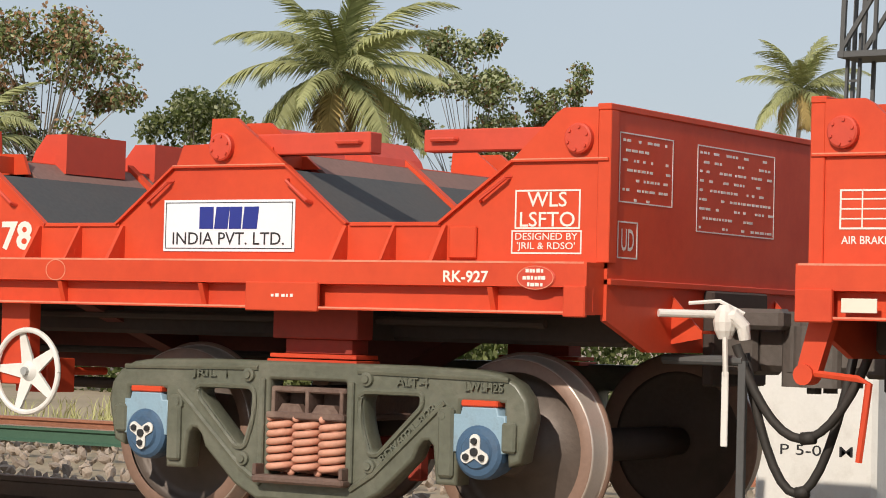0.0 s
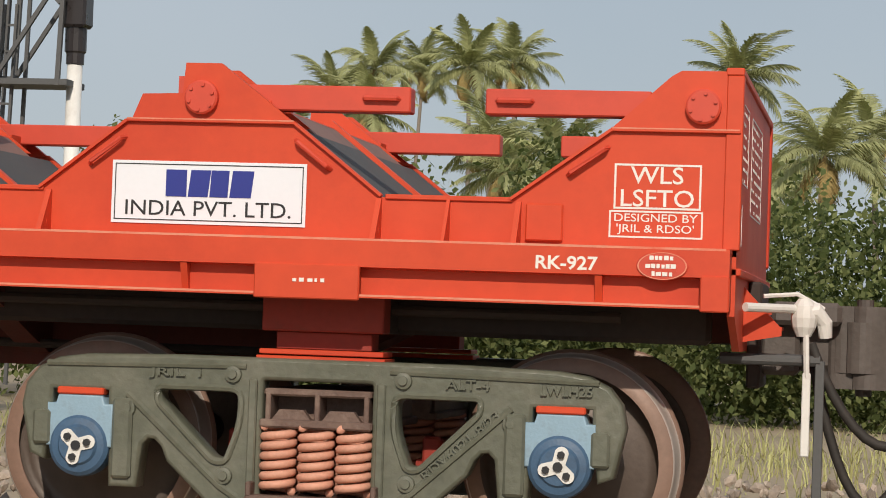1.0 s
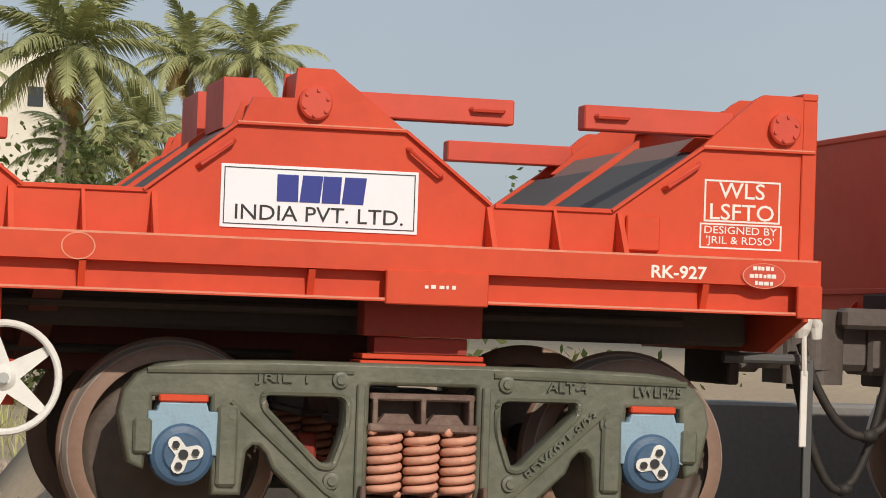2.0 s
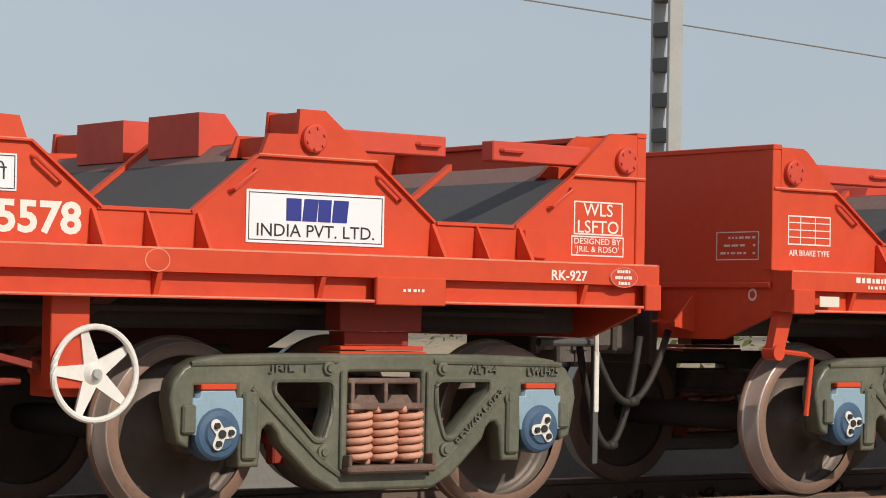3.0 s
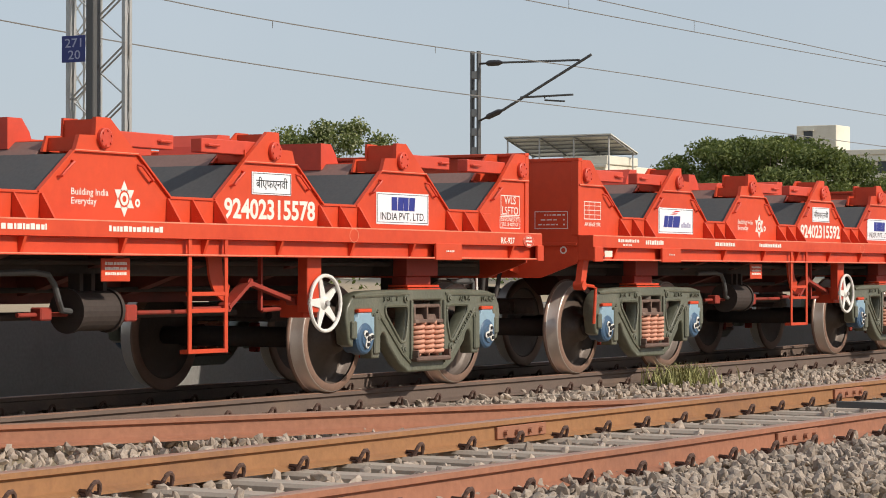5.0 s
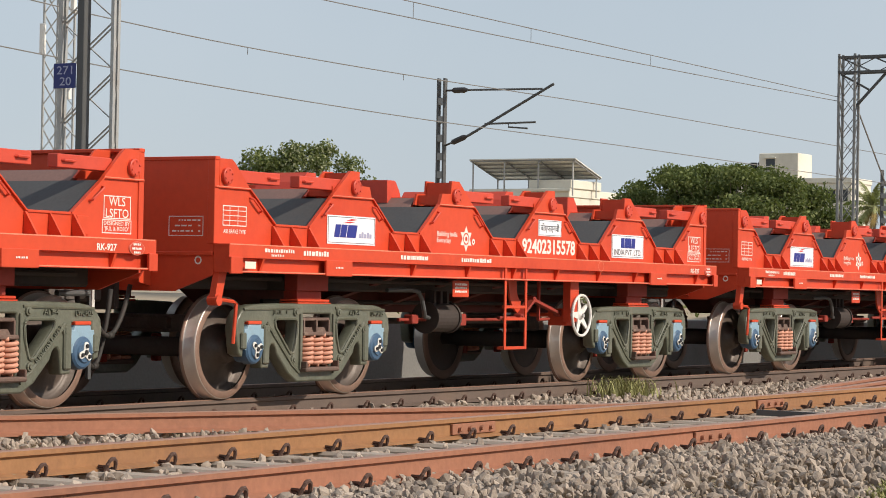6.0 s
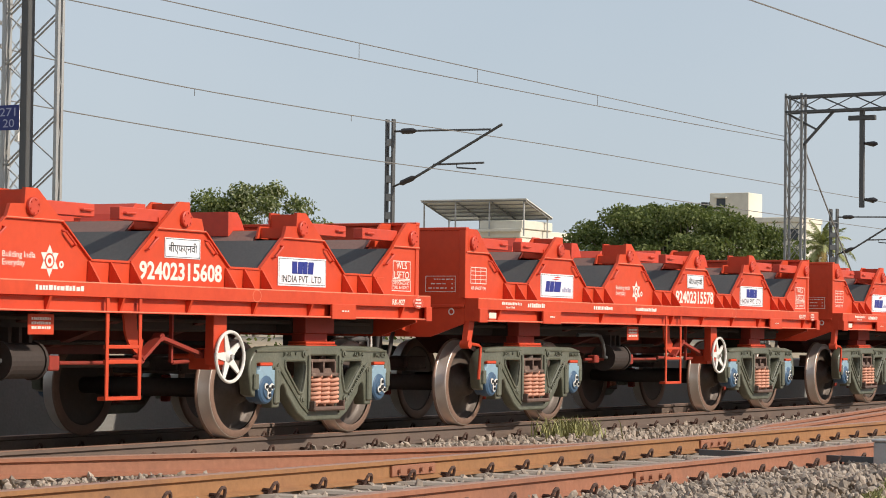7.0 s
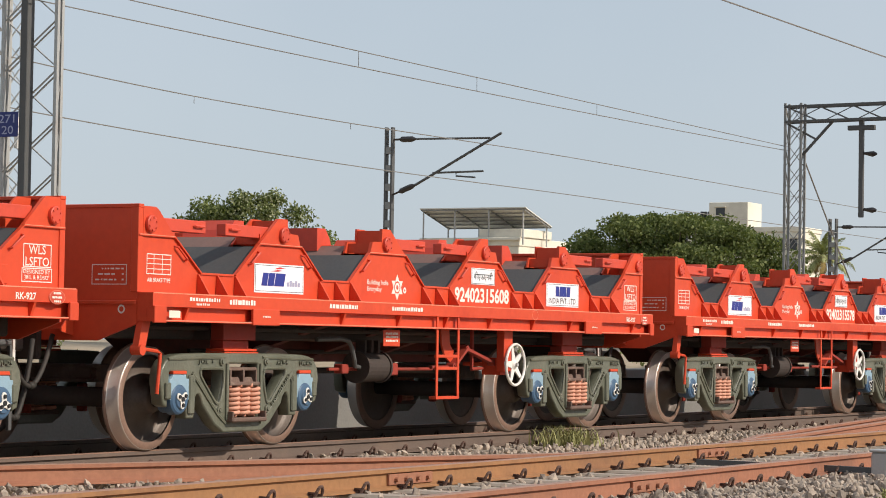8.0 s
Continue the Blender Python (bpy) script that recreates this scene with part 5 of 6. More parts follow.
def palm(x, y, crown_z, seed, scale=1.0, count=24, ground_z=-0.5):
    rng = random.Random(seed)
    t = base("coconut_palm", "tall coconut palm with arching feathery fronds", "palm tree", group="palms beyond the railway", at=pose(x, y, ground_z, 0, 0, rng.uniform(0, 360)))
    h = crown_z - ground_z
    lean = rng.uniform(0.2, 0.8)
    bm = bmesh.new()
    pts = [(lean * (k / 8) ** 2 - lean, 0, -0.2 + (h + 0.2) * k / 8) for k in range(9)]
    tube(bm, pts, [0.20 - 0.012 * k for k in range(9)], 10)
    part("trunk", bm, BARK, t, smooth=True)
    bm = bmesh.new()
    for k in range(9):
        a = 2.4 * k
        c = Vector((0.22 * math.cos(a), 0.22 * math.sin(a), h - 0.35 - 0.05 * (k % 3)))
        bmesh.ops.create_icosphere(bm, subdivisions=1, radius=0.11, matrix=Matrix.Translation(c))
    part("coconut_bunch", bm, FROND, t)
    for k in range(count):
        up = 80 - 125 * (k / count) ** 0.85 + rng.uniform(-7, 7)
        turn = k * 137.5 + rng.uniform(-14, 14)
        me = FRONDS[rng.randrange(4)] if k < count - 4 else FRONDS_DRY[k % 2]
        m = Matrix.Translation((0, 0, h)) @ pose(0, 0, 0, 0, 0, turn) @ pose(0, 0, 0, rng.uniform(-18, 18), -up, 0) @ Matrix.Diagonal((scale, scale, scale, 1))
        part("frond", me, None, t, at=m)
    return t


def hedge(name, x0, x1, y0, y1, z0, z1, n, size, label, seed, mats=(LEAF, LEAF_DARK)):
    rng = np.random.RandomState(seed)
    vs = []
    while sum(len(q) for q in vs) < n:
        cx, cy = rng.uniform(x0, x1), rng.uniform(y0, y1)
        top = z0 + (z1 - z0) * (0.70 + 0.30 * rng.rand()) * (0.85 + 0.20 * math.sin(cx * 0.7 + seed))
        r = rng.uniform(0.5, 1.3)
        cz = rng.uniform(z0, max(z0 + 0.2, top - r * 0.5))
        q = rng.normal(size=(160, 3))
        q /= np.linalg.norm(q, axis=1)[:, None]
        q *= (rng.rand(160, 1) ** 0.4) * r
        vs.append(q * (1, 1, 0.8) + (cx, cy, cz))
    v, f = leaf_cloud(np.concatenate(vs), size, rng)
    ob = leaf_object(name, v, f, None, None, mats, rng.randint(0, len(mats), len(f)))
    tagged(ob, label, "hedge", kind="stuff")


def grass_patch(name, spots, label, seed, tall=0.25):
    rng = np.random.RandomState(seed)
    vs, fs = [], []
    for x, y, z in spots:
        a = rng.uniform(0, 6.283)
        h = tall * rng.uniform(0.4, 1.2)
        d = np.array((math.cos(a), math.sin(a), 0))
        s = np.array((-d[1], d[0], 0)) * 0.008
        o = np.array((x, y, z))
        b = len(vs)
        vs += [o - s, o + s, o + d * h * 0.25 + (0, 0, h * 0.7) + s * 0.7, o + d * h * 0.25 + (0, 0, h * 0.7) - s * 0.7, o + d * h * 0.6 + (0, 0, h * 0.95)]
        fs += [(b, b + 1, b + 2, b + 3), (b + 3, b + 2, b + 4)]
    me = bpy.data.meshes.new(name)
    me.from_pydata([tuple(q) for q in vs], [], fs)
    me.materials.append(GRASS)
    tagged(new(name, me), label, "grass", kind="stuff")


def plants():
    # x, y, crown height, size
    for i, (x, y, z, s) in enumerate(((-41.9, 47.35, 8.4, 1.0), (-53.5, 104.0, 13.6, 1.0), (-31.6, 137.1, 16.5, 0.95), (-31.5, 152.4, 18.2, 0.95), (-23.4, 123.4, 15.3, 1.0), (-23.3, 138.8, 17.2, 1.0), (-31.8, 126.8, 13.9, 0.9),
                                      (-8.9, 130.2, 15.6, 1.1), (-2.8, 85.3, 8.0, 0.95), (-1.1, 100.3, 9.9, 0.95), (-13.7, 89.3, 8.1, 0.9), (5.9, 110.1, 12.6, 1.0), (7.9, 69.8, 9.6, 1.05), (18.0, 113.8, 14.2, 1.05),
                                      (19.6, 103.4, 13.4, 1.0), (9.0, 75.0, 6.6, 0.8), (-43.5, 34.0, 5.2, 0.7), (-26.5, 112.0, 11.6, 0.9), (-20.0, 110.0, 10.2, 0.9), (188.5, 55.3, 8.6, 0.8),
                                      (-28.0, 100.0, 8.6, 0.9), (-24.0, 96.0, 7.4, 0.9), (-17.5, 100.0, 8.0, 0.9), (-5.5, 96.0, 7.0, 0.9), (2.0, 78.0, 5.8, 0.8), (12.5, 88.0, 8.2, 0.9), (-8.0, 80.0, 6.0, 0.8))):
        palm(x, y, z, 20 + i, s * (0.92 if i in (0, 12) else 0.88), 28 if i in (0, 7, 12) else 24)
    tree(-45.0, 38.2, 9.9, 2.6, 16000, 0.10, "sparse tree with green and brown leaves", 3, mats=(LEAF_PALE, LEAF, LEAF_DARK), brown=0.35, low=0.3, clumps=64, gap=0.24)
    tree(-40.0, 38.8, 7.5, 1.9, 16000, 0.09, "bushy green tree beyond the track", 4, mats=(LEAF, LEAF_PALE, LEAF_DARK), low=0.15, clumps=60, gap=0.28)
    tree(-41.4, 53.7, 11.2, 2.0, 20000, 0.095, "leafy tree with pale green leaves", 5, mats=(LEAF_PALE, LEAF, LEAF_PALE, LEAF_DARK), brown=0.08, low=0.2, clumps=80, gap=0.24)
    tree(-40.4, 57.8, 10.7, 1.45, 9000, 0.09, "slender leafy tree beyond the palm", 6, mats=(LEAF_PALE, LEAF, LEAF_DARK), brown=0.14, low=0.3, clumps=46, gap=0.26)
    tree(-49.2, 60.5, 13.8, 1.7, 260, 0.12, "bare twiggy tree behind the palm", 7, brown=0.95, low=0.3, clumps=60, gap=0.2)
    tree(75.4, 36.9, 6.9, 2.2, 22000, 0.085, "rounded green tree behind the train", 8, mats=(LEAF, LEAF_PALE, LEAF_DARK), low=0.3, clumps=70, gap=0.26)
    tree(77.0, 35.6, 5.5, 1.6, 11000, 0.085, "small green tree behind the train", 9, low=0.3, clumps=34)
    tree(74.0, 38.2, 6.5, 1.6, 11000, 0.085, "small green tree behind the train", 19, low=0.3, clumps=34)
    tree(138.0, 46.8, 9.6, 7.5, 130000, 0.15, "broad dense dark green rain tree", 10, mats=(LEAF_DARK, LEAF_DARK, LEAF), low=0.1, clumps=320, gap=0.15, flat=0.55)
    hedge("hedge_row", -34, 13, 26, 29, -0.4, 4.3, 130000, 0.09, "dense green shrubs along the railway boundary", 11)
    hedge("hedge_dense", -14, 3, 31, 34, -0.4, 4.1, 60000, 0.10, "dense dark green bushes beyond the railway boundary", 21, (LEAF_DARK, LEAF))
    hedge("hedge_far", 150, 190, 36, 52, 0, 7.2, 9000, 0.35, "distant dark green shrubs and trees", 12, (LEAF_DARK, LEAF_DARK))
    hedge("hedge_low", -60, -30, 30, 42, -0.4, 4.2, 9000, 0.2, "low green shrubs under the trees", 13)
    rng = np.random.RandomState(5)
    grass_patch("weed_tuft", [(24.4 + rng.normal() * 0.24, -0.05 + rng.normal() * 0.13, -0.13) for _ in range(420)], "green weeds growing between the tracks", 1, 0.24)
    verge = []
    while len(verge) < 42000:
        x = 13.2 + 12 * rng.rand() ** 1.2
        y = -6.45 + 0.165 * (x - 13.6) - 1.3 * rng.rand() ** 1.2
        if noise.noise((x * 1.6, y * 1.6, 5)) > -0.25:
            verge.append((x, y, -0.10 - max(0.0, -5.6 - y) / 1.8 * 0.5))
    grass_patch("grass_verge", verge, "dry green grass growing over the ballast edge", 2, 0.07)
    grass_patch("grass_far", [(rng.uniform(-24, 4), rng.uniform(10.8, 20), -0.35) for _ in range(6000)], "rough dry grass beyond the far track", 3, 0.4)


# ---- masts, portals and wires ----
def lattice(bm, p, q, w, d, step, chord, brace, across=Vector((0, 1, 0))):
    """Four chords from p to q with zigzag bracing; w along 'across', d along the other way."""
    p, q = Vector(p), Vector(q)
    ax = (q - p).normalized()
    u = across.normalized()
    v = ax.cross(u).normalized()
    corners = [u * (a * w / 2) + v * (b * d / 2) for a, b in ((-1, -1), (1, -1), (1, 1), (-1, 1))]
    for c in corners:
        beam(bm, p + c, q + c, chord, chord)
    n = max(2, round((q - p).length / step))
    for k in range(n):
        a, b = p + (q - p) * (k / n), p + (q - p) * ((k + 1) / n)
        for i in range(4):
            c0, c1 = corners[i], corners[(i + 1) % 4]
            beam(bm, a + c0, b + c1, brace, brace * 0.5)
            if i in (0,):
                beam(bm, a + c1, b + c0, brace, brace * 0.5)
    return bm


def portal(x, y, top, w, y_far, label, sign=False, drop=None):
    t = base("catenary_portal", label, "lattice portal", group="catenary portals", at=pose(x, y, -0.3))
    bm = bmesh.new()
    lattice(bm, (0, 0, 0), (0, 0, top + 0.3), w, 0.10 if sign else w * 0.7, 0.72 if sign else 0.55, 0.055, 0.028)
    part("column", bm, GALV if sign else GALV_MID, t)
    bm = bmesh.new()
    L = y - y_far
    lattice(bm, (0, w / 2, top + 0.02), (0, -L, top + 0.17), 0.38, 0.38, 0.85, 0.055, 0.035, across=Vector((0, 0, 1)))
    part("beam", bm, GALV_DARK, t)
    bm = bmesh.new()
    beam(bm, (0, -w / 2, top - 1.0), (0, -w / 2 - 0.8, top - 0.16), 0.06, 0.06)
    part("knee_brace", bm, GALV_DARK, t)
    bm = bmesh.new()
    beam(bm, (0, w / 2, top - 0.2), (0, -w / 2 - 0.35, top - 0.62), 0.05, 0.05)
    part("knee_brace", bm, GALV_DARK, t)
    if drop:
        bm = bmesh.new()
        yy, length = drop
        box(bm, -0.05, 0.05, yy - 0.06, yy + 0.06, top - 0.3 - length, top - 0.12, 0.01)
        box(bm, -0.06, 0.06, yy - 0.35, yy + 0.35, top - 0.42, top - 0.30, 0.01)
        br = part("drop_bracket", bm, GALV_DARK, t)
        for z in (0.7, length - 0.2):
            bm = bmesh.new()
            tube(bm, [(0, yy - 0.06, top - 0.3 - z), (0, yy - 0.3, top - 0.32 - z), (0, yy - 0.4, top - 0.32 - z)], [0.03, 0.075, 0.03], 8)
            part("insulator", bm, INSUL, br)
    if sign:
        bm = bmesh.new()
        box(bm, -0.235, -0.22, 0.05, 0.45, 4.16, 4.52, 0.004)
        sg = part("number_board", bm, BLUE_SIGN, t, "blue location board with pale figures")
        part("board_lettering", lettering("271\n20", 0.12, LETTER_PALE, 0.28, 0.006, at=(-0.237, 0.25, 4.34), face="back"), None, sg)
        bm = bmesh.new()
        box(bm, -0.22, -0.06, -0.08, 0.05, -0.2, top + 1.0, 0.01)
        part("inner_post", bm, GALV_DARK, t)
    return t


def mast(x, y, top, w, label, arm=0.0, d=None):
    t = base("catenary_mast", label, "catenary mast", group="catenary masts", at=pose(x, y, -0.3))
    d = d or w
    for s in (-1, 1):
        bm = bmesh.new()
        box(bm, -d / 2, d / 2, s * w / 2 - 0.03, s * w / 2 + 0.03, 0, top + 0.3, 0.006)
        part("post_leg", bm, GALV_DARK if arm else GALV, t)
    bm = bmesh.new()
    box(bm, -d / 2 - 0.006, d / 2 + 0.006, -w / 2 + 0.02, w / 2 - 0.02, 0, 0.2, 0.004)
    batten = finish("batten_plate", bm, GALV_MID if arm else GALV_DARK)
    z = 0.4
    while z < top:
        part("batten_plate", batten, None, t, at=pose(0, 0, z))
        z += 0.52
    if arm:
        bm = bmesh.new()
        tube(bm, [(0, -w / 2 - 0.75, top - 1.35), (0, -arm - 0.25, top + 0.05)], 0.04, 8)
        part("bracket_tube", bm, GALV_DARK, t)
        bm = bmesh.new()
        tube(bm, [(0, -w / 2 - 0.75, top - 0.05), (0, -arm + 0.1, top - 0.08)], 0.03, 8)
        part("stay_tube", bm, GALV_DARK, t)
        bm = bmesh.new()
        tube(bm, [(0, -1.4, top - 1.02), (0, -arm + 0.3, top - 1.0)], 0.03, 6)
        tube(bm, [(0, -arm * 0.65, top - 1.02), (0, -arm * 0.65, top - 1.12), (0, -arm + 0.55, top - 1.17)], 0.025, 6)
        part("registration_arm", bm, GALV_DARK, t)
        for z0, z1 in ((top - 0.05, top - 0.05), (top - 1.62, top - 1.35)):
            bm = bmesh.new()
            tube(bm, [(0, -w / 2, z0), (0, -w / 2 - 0.22, z0 + (z1 - z0) * 0.3), (0, -w / 2 - 0.3, z0 + (z1 - z0) * 0.4), (0, -w / 2 - 0.62, z0 + (z1 - z0) * 0.85), (0, -w / 2 - 0.75, z1)], [0.03, 0.03, 0.085, 0.085, 0.03], 8)
            part("insulator", bm, INSUL, t)
    return t


def wire(pts, r, label, droppers=()):
    bm = bmesh.new()
    tube(bm, pts, r, 5)
    w = thing("overhead_wire", bm, WIRE, label, "overhead wire", group="overhead wires")
    for a, b in droppers:
        bm = bmesh.new()
        tube(bm, [a, b], r * 0.6, 4)
        part("dropper", bm, WIRE, w)


def catenary(y, contact, mess, x0, x1, sup, sag=0.55, r=0.016):
    """Contact wire, sagging messenger between supports at sup, and droppers."""
    def mz(x):
        for a, b in zip(sup, sup[1:]):
            if a <= x <= b:
                u = (x - a) / (b - a)
                return mess - sag * 4 * u * (1 - u)
        return mess
    xs = [x0 + (x1 - x0) * k / 60 for k in range(61)]
    wire([(x, y, mz(x)) for x in xs], r, "thin messenger wire of the overhead line", [((x, y, mz(x)), (x, y, mz(x) - 0.09)) for x in xs[3::4]])
    wire([(x0, y, contact), (x1, y, contact)], r, "thin contact wire of the overhead line")


def glide(y, knots):
    """Points along a wire at y that eases through (x, z) knots."""
    xs = np.linspace(knots[0][0], knots[-1][0], 240)
    zs = np.interp(xs, [k[0] for k in knots], [k[1] for k in knots])
    zs = np.convolve(np.pad(zs, 5, mode="edge"), np.ones(11) / 11, mode="valid")
    return [(float(x), y, float(z)) for x, z in zip(xs, zs)]


def railway_furniture():
    portal(28.02, 10.265, 9.2, 0.95, -8.5, "tall galvanised lattice portal column with a blue board", sign=True)
    portal(58.4, 9.86, 7.2, 0.42, -8.5, "galvanised lattice portal spanning the tracks", drop=(-1.75, 2.3))
    mast(60.1, 22.6, 7.1, 0.20, "grey battened catenary mast with a bracket arm", arm=3.3, d=0.16)
    mast(25.65, 16.7, 8.4, 0.36, "grey battened steel catenary mast", d=0.26)
    mast(98.0, 22.7, 6.5, 0.28, "far catenary mast with a bracket arm", arm=3.0)
    wire(glide(19.7, ((-60, 9.0), (-10, 7.5), (10, 6.65), (20, 6.27), (26, 6.08), (32, 5.92), (38, 5.68), (42, 5.55), (55, 5.42), (62, 5.5), (98, 5.5), (190, 5.5))), 0.014, "thin contact wire of the overhead line")
    wire(glide(19.7, ((-60, 10.2), (-10, 8.7), (10, 7.75), (26, 7.2), (32, 7.02), (38, 6.75), (42, 6.52), (55, 6.50), (62, 6.62), (98, 6.6), (190, 6.6))), 0.014, "thin messenger wire of the overhead line", [((x, 19.7, 6.52), (x, 19.7, 6.36)) for x in (46.0, 53.0)])
    wire([(x, 10.1, 6.12) for x in (-30, 58.5)], 0.010, "thin wire strung to the portal")
    wire([(x, 10.1, 6.02 - 0.2 * 4 * (x / 58.5) * (1 - x / 58.5)) for x in [58.5 * k / 30 for k in range(31)]], 0.010, "thin sagging wire strung to the portal", [((x, 10.1, 6.12), (x, 10.1, 6.02 - 0.8 * (x / 58.5) * (1 - x / 58.5))) for x in (37.0, 41.5, 47.0)])
    catenary(0.2, 5.5, 6.9, -60, 200, [-60, 6, 62, 120, 200], 0.5, 0.011)
    wire([(58.4, 9.7, 6.0), (66, 9.7, -0.2)], 0.02, "slanting steel guy wire of the portal")
    # colour-light signals beyond the train
    for i, (x, y, top) in enumerate(((-11.28, 15.28, 4.4), (-9.22, 16.05, 3.75))):
        t = base("signal_post", "white tubular railway signal post with a steel ladder", "railway signal", group="signal posts", at=pose(x, y, -0.3))
        bm = bmesh.new()
        tube(bm, [(0, 0, 0), (0, 0, 4.05 if i else 4.6)], 0.085, 14)
        part("pole", bm, WHITE, t, smooth=True)
        bm = bmesh.new()
        for s in (-0.12, 0.12):
            beam(bm, (-0.85 + s * 0.6, -0.12, 0.5), (-0.72 + s * 0.6, -0.12, 4.7), 0.05, 0.03)
            beam(bm, (-0.85 + s, 0.2, 0.5), (-0.72 + s, 0.2, 5.6), 0.04, 0.04)
        for k in range(14):
            beam(bm, (-0.92 + 0.009 * k, -0.12, 0.7 + 0.29 * k), (-0.76 + 0.009 * k, -0.12, 0.7 + 0.29 * k), 0.025, 0.025)
        part("ladder", bm, GALV_DARK, t)
        bm = bmesh.new()
        z = 4.42 if not i else 3.80
        box(bm, -0.85, 0.02, -0.3, 0.3, z, z + 0.07, 0.005)
        deck = part("platform", bm, GALV_DARK, t)
        for s in (-0.28, 0.28):
            for p, q, w in (((-0.8, s, z), (-0.75, s, z + 1.6), 0.05), ((-0.1, s, z), (-0.05, s, z + 1.6), 0.05), ((-0.8, s, z + 0.1), (-0.1, s, z + 1.2), 0.045), ((-0.1, s, z + 0.9), (-0.8, s, z + 1.7), 0.045)):
                bm = bmesh.new()
                beam(bm, p, q, w, w)
                part("guard_bar", bm, GALV_DARK, deck)
        bm = bmesh.new()
        z = 4.62 if not i else 4.06
        tube(bm, [(0, 0, z), (0, 0, z + 0.12), (0, 0, z + 0.14), (0, 0, z + 0.40)], [0.10, 0.10, 0.12, 0.12], 14)
        box(bm, -0.15, 0.15, -0.16, 0.14, z + 0.40, z + 1.5, 0.03)
        tube(bm, [(0.1, -0.1, z + 0.98), (0.35, -0.16, z + 0.92), (0.52, -0.18, z + 0.99)], [0.12, 0.12, 0.05], 10)
        part("lamp_head", bm, INSUL, t, "black signal lamp head with hood")
        if not i:
            bm = bmesh.new()
            box(bm, 0.13, 0.24, -0.1, -0.085, 3.9, 4.55, 0.005)
            part("marker_plate", bm, FROND_DRY, t, "narrow ochre marker plate")
    # far telecom tower
    t = base("telecom_tower", "distant lattice telecom tower with antennas", "telecom tower", at=pose(117.6, 82.1, -0.5))
    bm = bmesh.new()
    lattice(bm, (0, 0, 0), (0, 0, 46), 1.3, 1.3, 1.4, 0.11, 0.07)
    part("tower_frame", bm, GALV, t)
    for k in range(10):
        bm = bmesh.new()
        a, z = 2.4 * k, 13 + 2.6 * k
        c = Vector((1.0 * math.cos(a), 1.0 * math.sin(a), z))
        box(bm, c.x - 0.15, c.x + 0.15, c.y - 0.15, c.y + 0.15, z, z + 1.9, 0.03)
        part("antenna", bm, WHITE, t)


# ---- buildings, wall, small things ----
def buildings():
    def block(t, name, x0, x1, y0, y1, z0, z1, m=PLASTER):
        bm = bmesh.new()
        box(bm, x0, x1, y0, y1, z0, z1, 0.05)
        return part(name, bm, m, t)

    def windows(wall, x, y0, y1, z0, n, w=1.0, h=1.2):
        for k in range(n):
            y = y0 + (y1 - y0) * (k + 0.5) / n
            bm = bmesh.new()
            box(bm, x - 0.04, x + 0.02, y - w / 2, y + w / 2, z0, z0 + h)
            part("window", bm, GLASS_DARK, wall)
            bm = bmesh.new()
            box(bm, x - 0.35, x + 0.05, y - w / 2 - 0.15, y + w / 2 + 0.15, z0 + h + 0.05, z0 + h + 0.13)
            part("window_shade", bm, PLASTER, wall)
    # house with an open roof canopy
    t = base("rooftop_house", "cream house with a steel canopy over its roof terrace", "house", at=pose(180, 80.5, 0))
    w = block(t, "wall", -5, 5, -4.5, 4.5, -0.5, 8.9)
    windows(w, -5, -4, 4, 6.4, 3)
    block(t, "parapet", -5.1, 5.1, -4.6, 4.6, 8.9, 9.6)
    block(t, "stair_room", -5.05, 0.5, -4.75, -0.9, 9.6, 10.3)
    block(t, "terrace_ledge", -5.4, -5.05, -4.75, -0.9, 9.35, 9.62)
    bm = bmesh.new()
    prism(bm, [(-5.6, 11.92), (-0.7, 10.60), (-0.7, 10.68), (-5.6, 12.0)], -5.35, 4.3)
    part("canopy", bm, SHEET, t, "grey corrugated canopy")
    for a in (-5.3, -1.0):
        for b in (-5.0, -1.9, 1.2, 4.1):
            bm = bmesh.new()
            rod(bm, (a, b, 9.0), (a, b, 11.92 - (a + 5.6) * 0.269), 0.07, 8)
            part("post", bm, GALV, t)
    for k in range(6):
        bm = bmesh.new()
        x = -5.5 + 0.94 * k
        box(bm, x, x + 0.08, -5.3, 4.25, 11.81 - (x + 5.6) * 0.269, 11.89 - (x + 5.6) * 0.269)
        part("purlin", bm, GALV_MID, t)
    for k in range(4):
        bm = bmesh.new()
        beam(bm, (-5.5, -5.2 + 3.1 * k, 11.78), (-0.8, -5.2 + 3.1 * k, 10.52), 0.09, 0.09)
        part("rafter", bm, GALV_MID, t)
    # white block far off
    t = base("apartment_block", "distant cream concrete apartment block with roof tanks", "building", at=pose(247, 83.7, 0))
    w = block(t, "wall", -6, -2, -1.5, 2.9, -0.5, 16.4)
    windows(w, -6, 0.6, 2.6, 14.6, 1)
    block(t, "stair_head", -6, -1, 2.9, 5.4, -0.5, 14.7)
    w2 = block(t, "lower_wing", -6, 0, -7.4, -1.5, -0.5, 13.2)
    windows(w2, -6, -7.2, -1.7, 11.3, 4)
    block(t, "wing_parapet", -6.15, 0.1, -7.5, -1.55, 13.2, 13.75)
    for k in range(3):
        bm = bmesh.new()
        rod(bm, (-3, 3 + 0.85 * k, 14.6), (-3, 3 + 0.85 * k, 15.6), 0.38, 12)
        part("water_tank", bm, BLACK, t)
    t = base("low_house", "low pale house far beyond the portal", "house", at=pose(264, 67.5, 0))
    w = block(t, "wall", -4, 4, -6, 5, -0.5, 10.0)
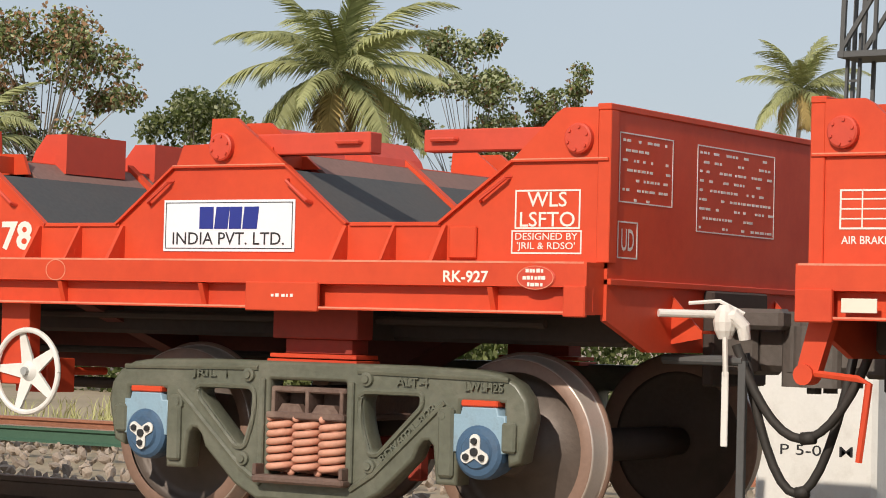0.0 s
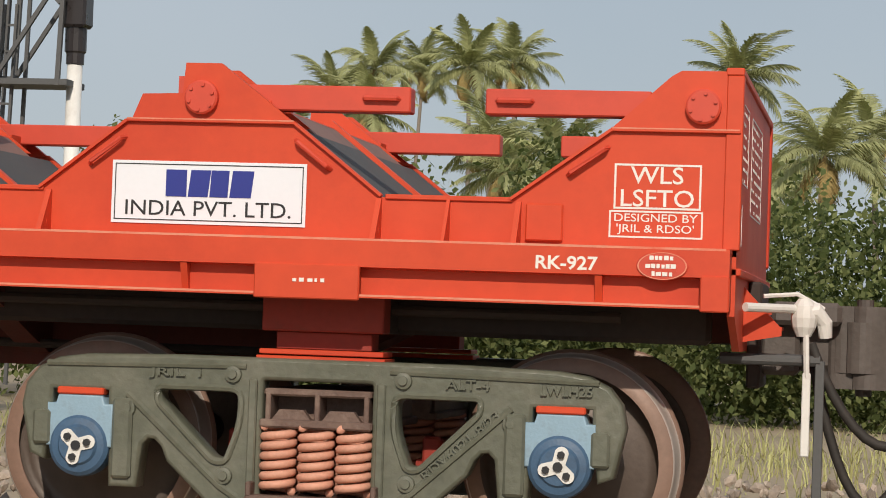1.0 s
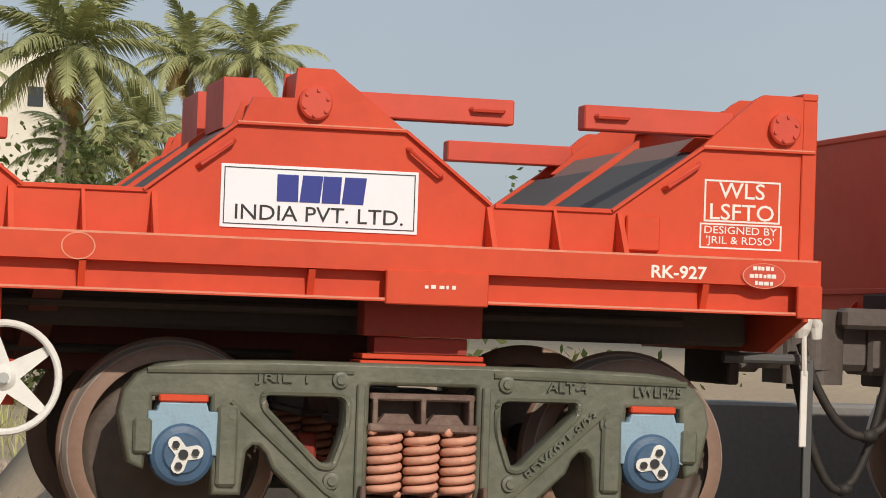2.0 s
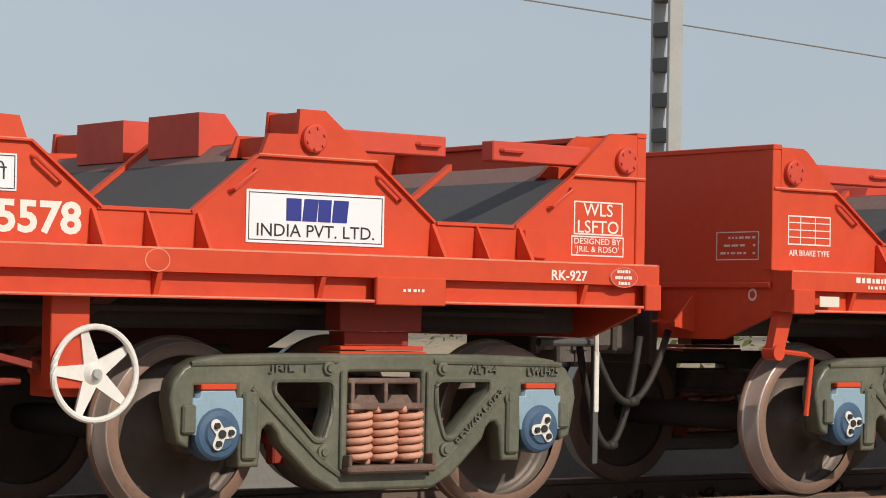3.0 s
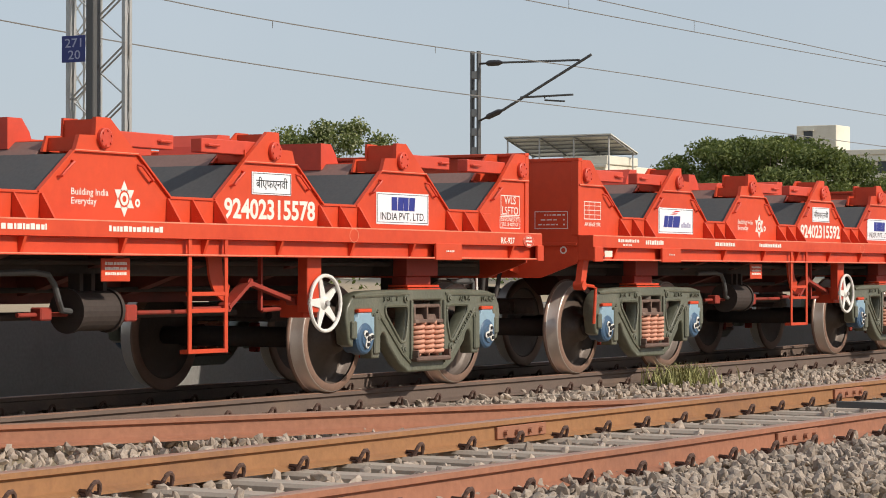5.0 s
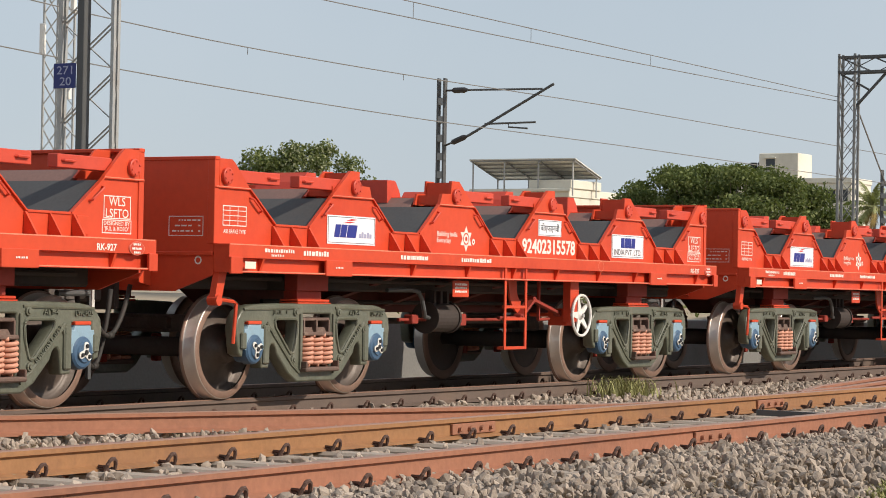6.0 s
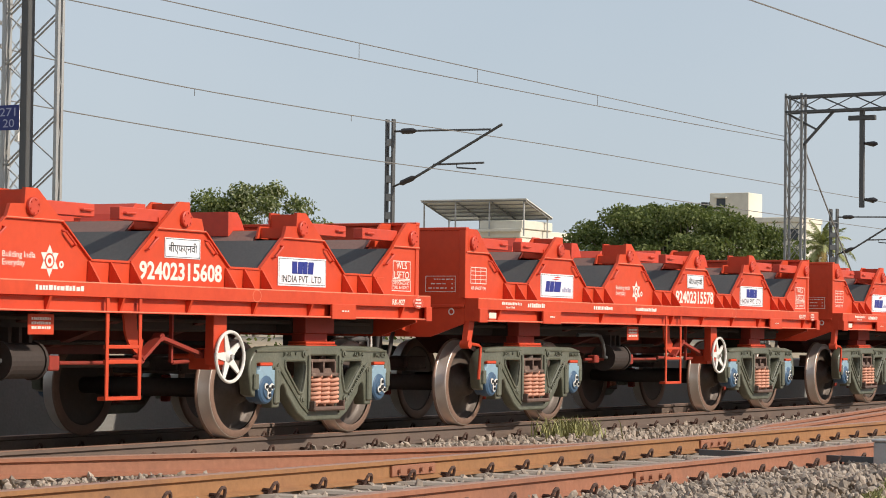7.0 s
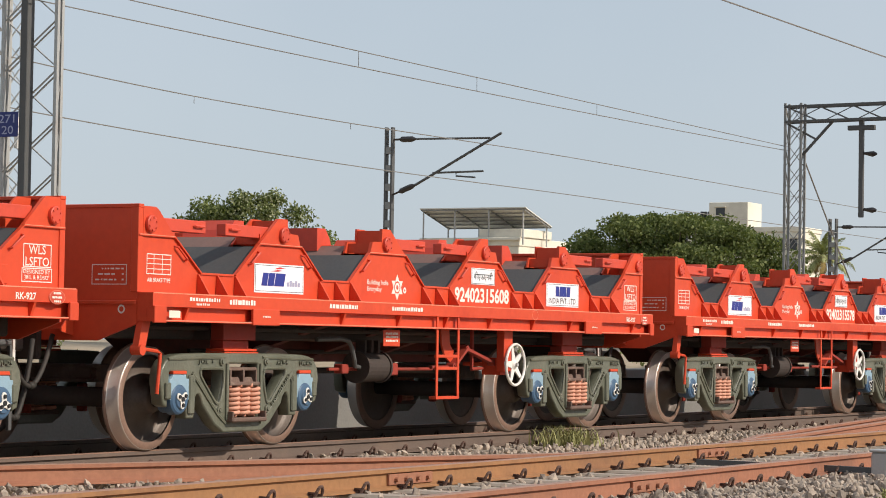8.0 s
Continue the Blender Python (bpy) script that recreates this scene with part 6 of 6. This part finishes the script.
    windows(w, -4, -5.6, 4.6, 8.0, 4)
    block(t, "roof_slab", -4.4, 4.4, -6.4, 5.4, 10.0, 10.2)
    t = base("white_house", "white house partly hidden by palms", "house", at=pose(12.0, 154, 0))
    w = block(t, "wall", -3.0, 3.0, -4, 4, -0.5, 17.2)
    block(t, "roof_room", 0.2, 2.8, -3, 3, 17.2, 18.4)
    bm = bmesh.new()
    for a in (-2.2, -1.9):
        rod(bm, (a + 1.2, -3.5, 17.2), (a + 1.2, -3.5, 18.9), 0.05, 6)
    part("roof_pole", bm, GALV, t)
    for a in (-1.8, 1.2):
        bm = bmesh.new()
        box(bm, a - 0.5, a + 0.5, -4.03, -3.9, 14.2, 15.5)
        part("window", bm, GLASS_DARK, w)
    # low retaining wall behind the train and the stony bank on it
    bm = bmesh.new()
    box(bm, 4.6, 150, 4.0, 4.35, -0.5, 0.65, 0.02)
    thing("wall_low", bm, CONCRETE, "weathered grey concrete retaining wall behind the train", "wall", kind="structure")
    bm = bmesh.new()
    xs = [1.6, 2.2, 2.8, 3.4, 4.0] + [4.6 + 1.2 * k for k in range(60)] + [90, 150]
    ys = [4.3, 4.8, 5.5, 6.5, 8.0, 8.2]

    def crest(x, y):
        z = 0.60 + 0.10 * (y - 4.3) + 0.12 * noise.noise((x * 0.6, y * 0.8, 3)) if y < 8.1 else -0.4
        k = min(1.0, max(0.0, (x - 1.6) / 1.6))
        return -0.4 + (z + 0.4) * k ** 0.6
    g = [[bm.verts.new((x, y, crest(x, y))) for y in ys] for x in xs]
    foot = [bm.verts.new((x, 3.7, -0.4)) for x in xs[:6]]
    for i in range(5):
        bm.faces.new((foot[i], foot[i + 1], g[i + 1][0], g[i][0]))
    for i in range(len(xs) - 1):
        for j in range(len(ys) - 1):
            bm.faces.new((g[i][j], g[i + 1][j], g[i + 1][j + 1], g[i][j + 1]))
    bm.faces.new([g[0][j] for j in range(len(ys))])
    thing("bank", bm, GROUND, "stony brown earth bank behind the wall", "bank", kind="structure", smooth=True)
    hedge("bank_weeds", 2.6, 40, 5.0, 8.0, 0.7, 1.25, 4000, 0.06, "low weeds on the stony bank", 21)
    # whitewashed marker block beyond the train
    t = base("marker_block", "whitewashed concrete block with black stencilled letters", "concrete block", at=pose(-7.95, 5.6, -0.3))
    bm = bmesh.new()
    box(bm, -0.45, 0.42, -0.25, 0.35, 0.0, 1.20, 0.03)
    part("block", bm, WHITE, t)
    part("block_lettering", lettering("P 5-01 M", 0.07, BLACK, 0.52, 0.004, at=(0.0, -0.252, 0.62)), None, t)
    # signal-side junction box beside the near track
    bm = bmesh.new()
    box(bm, -0.16, 0.16, -0.12, 0.12, -0.15, 0.16, 0.02)
    box(bm, -0.18, 0.18, -0.14, 0.14, 0.16, 0.19, 0.01)
    thing("junction_box", bm, GALV, "small pale grey trackside junction box", "junction box", at=pose(20.1, -5.05, 0.02) @ Matrix.Diagonal((0.6, 0.6, 0.75, 1)))
    bm = bmesh.new()
    beam(bm, (20.1, -5.1, -0.02), (20.0, -3.4, 0.0), 0.05, 0.05)
    thing("point_rod", bm, GALV_DARK, "dark steel point rodding across the ballast", "point rod")


plants()
railway_furniture()
buildings()
ground()
tracks()
ballast()
# ---- motion ----
PITCH_LEN = 11.1455


def train_x(t):
    """Where the leading end's datum of the middle wagon is after t seconds."""
    return ((0.00171170604 * t - 0.0311370959) * t + 5.66423633) * t - 5.75514182


WAGONS = {}
NUMBERS = [lettering(n, 0.155, LETTER_WHITE, 1.21, 0.03, at=(1.01, SIDE - 0.002, 1.50)) for n in ("92402315578", "92402315608", "92402315592")]
first = build_wagon()
for k in range(-2, 4):
    w = first if k == 0 else copy_thing(first, Matrix())
    WAGONS[k] = w
    if k in (-1, 1):
        for o in w.children_recursive:
            if o.name.startswith("number_lettering"):
                o.data = NUMBERS[1 if k < 0 else 2]


def motions():
    for k, w in WAGONS.items():
        walk(w, [(t, pose(train_x(t) + k * PITCH_LEN - 5.898, 1.25, 0)) for t in [i * 0.5 for i in range(17)]])
        turns = [(i / 10, train_x(i / 10) / 0.44) for i in range(81)]
        for o in w.children:
            if o.name.startswith("wheelset"):
                x = o.location.x
                walk(o, [(t, pose(x, 0, 0.5, 0, math.degrees(a), 0)) for t, a in turns])


motions()
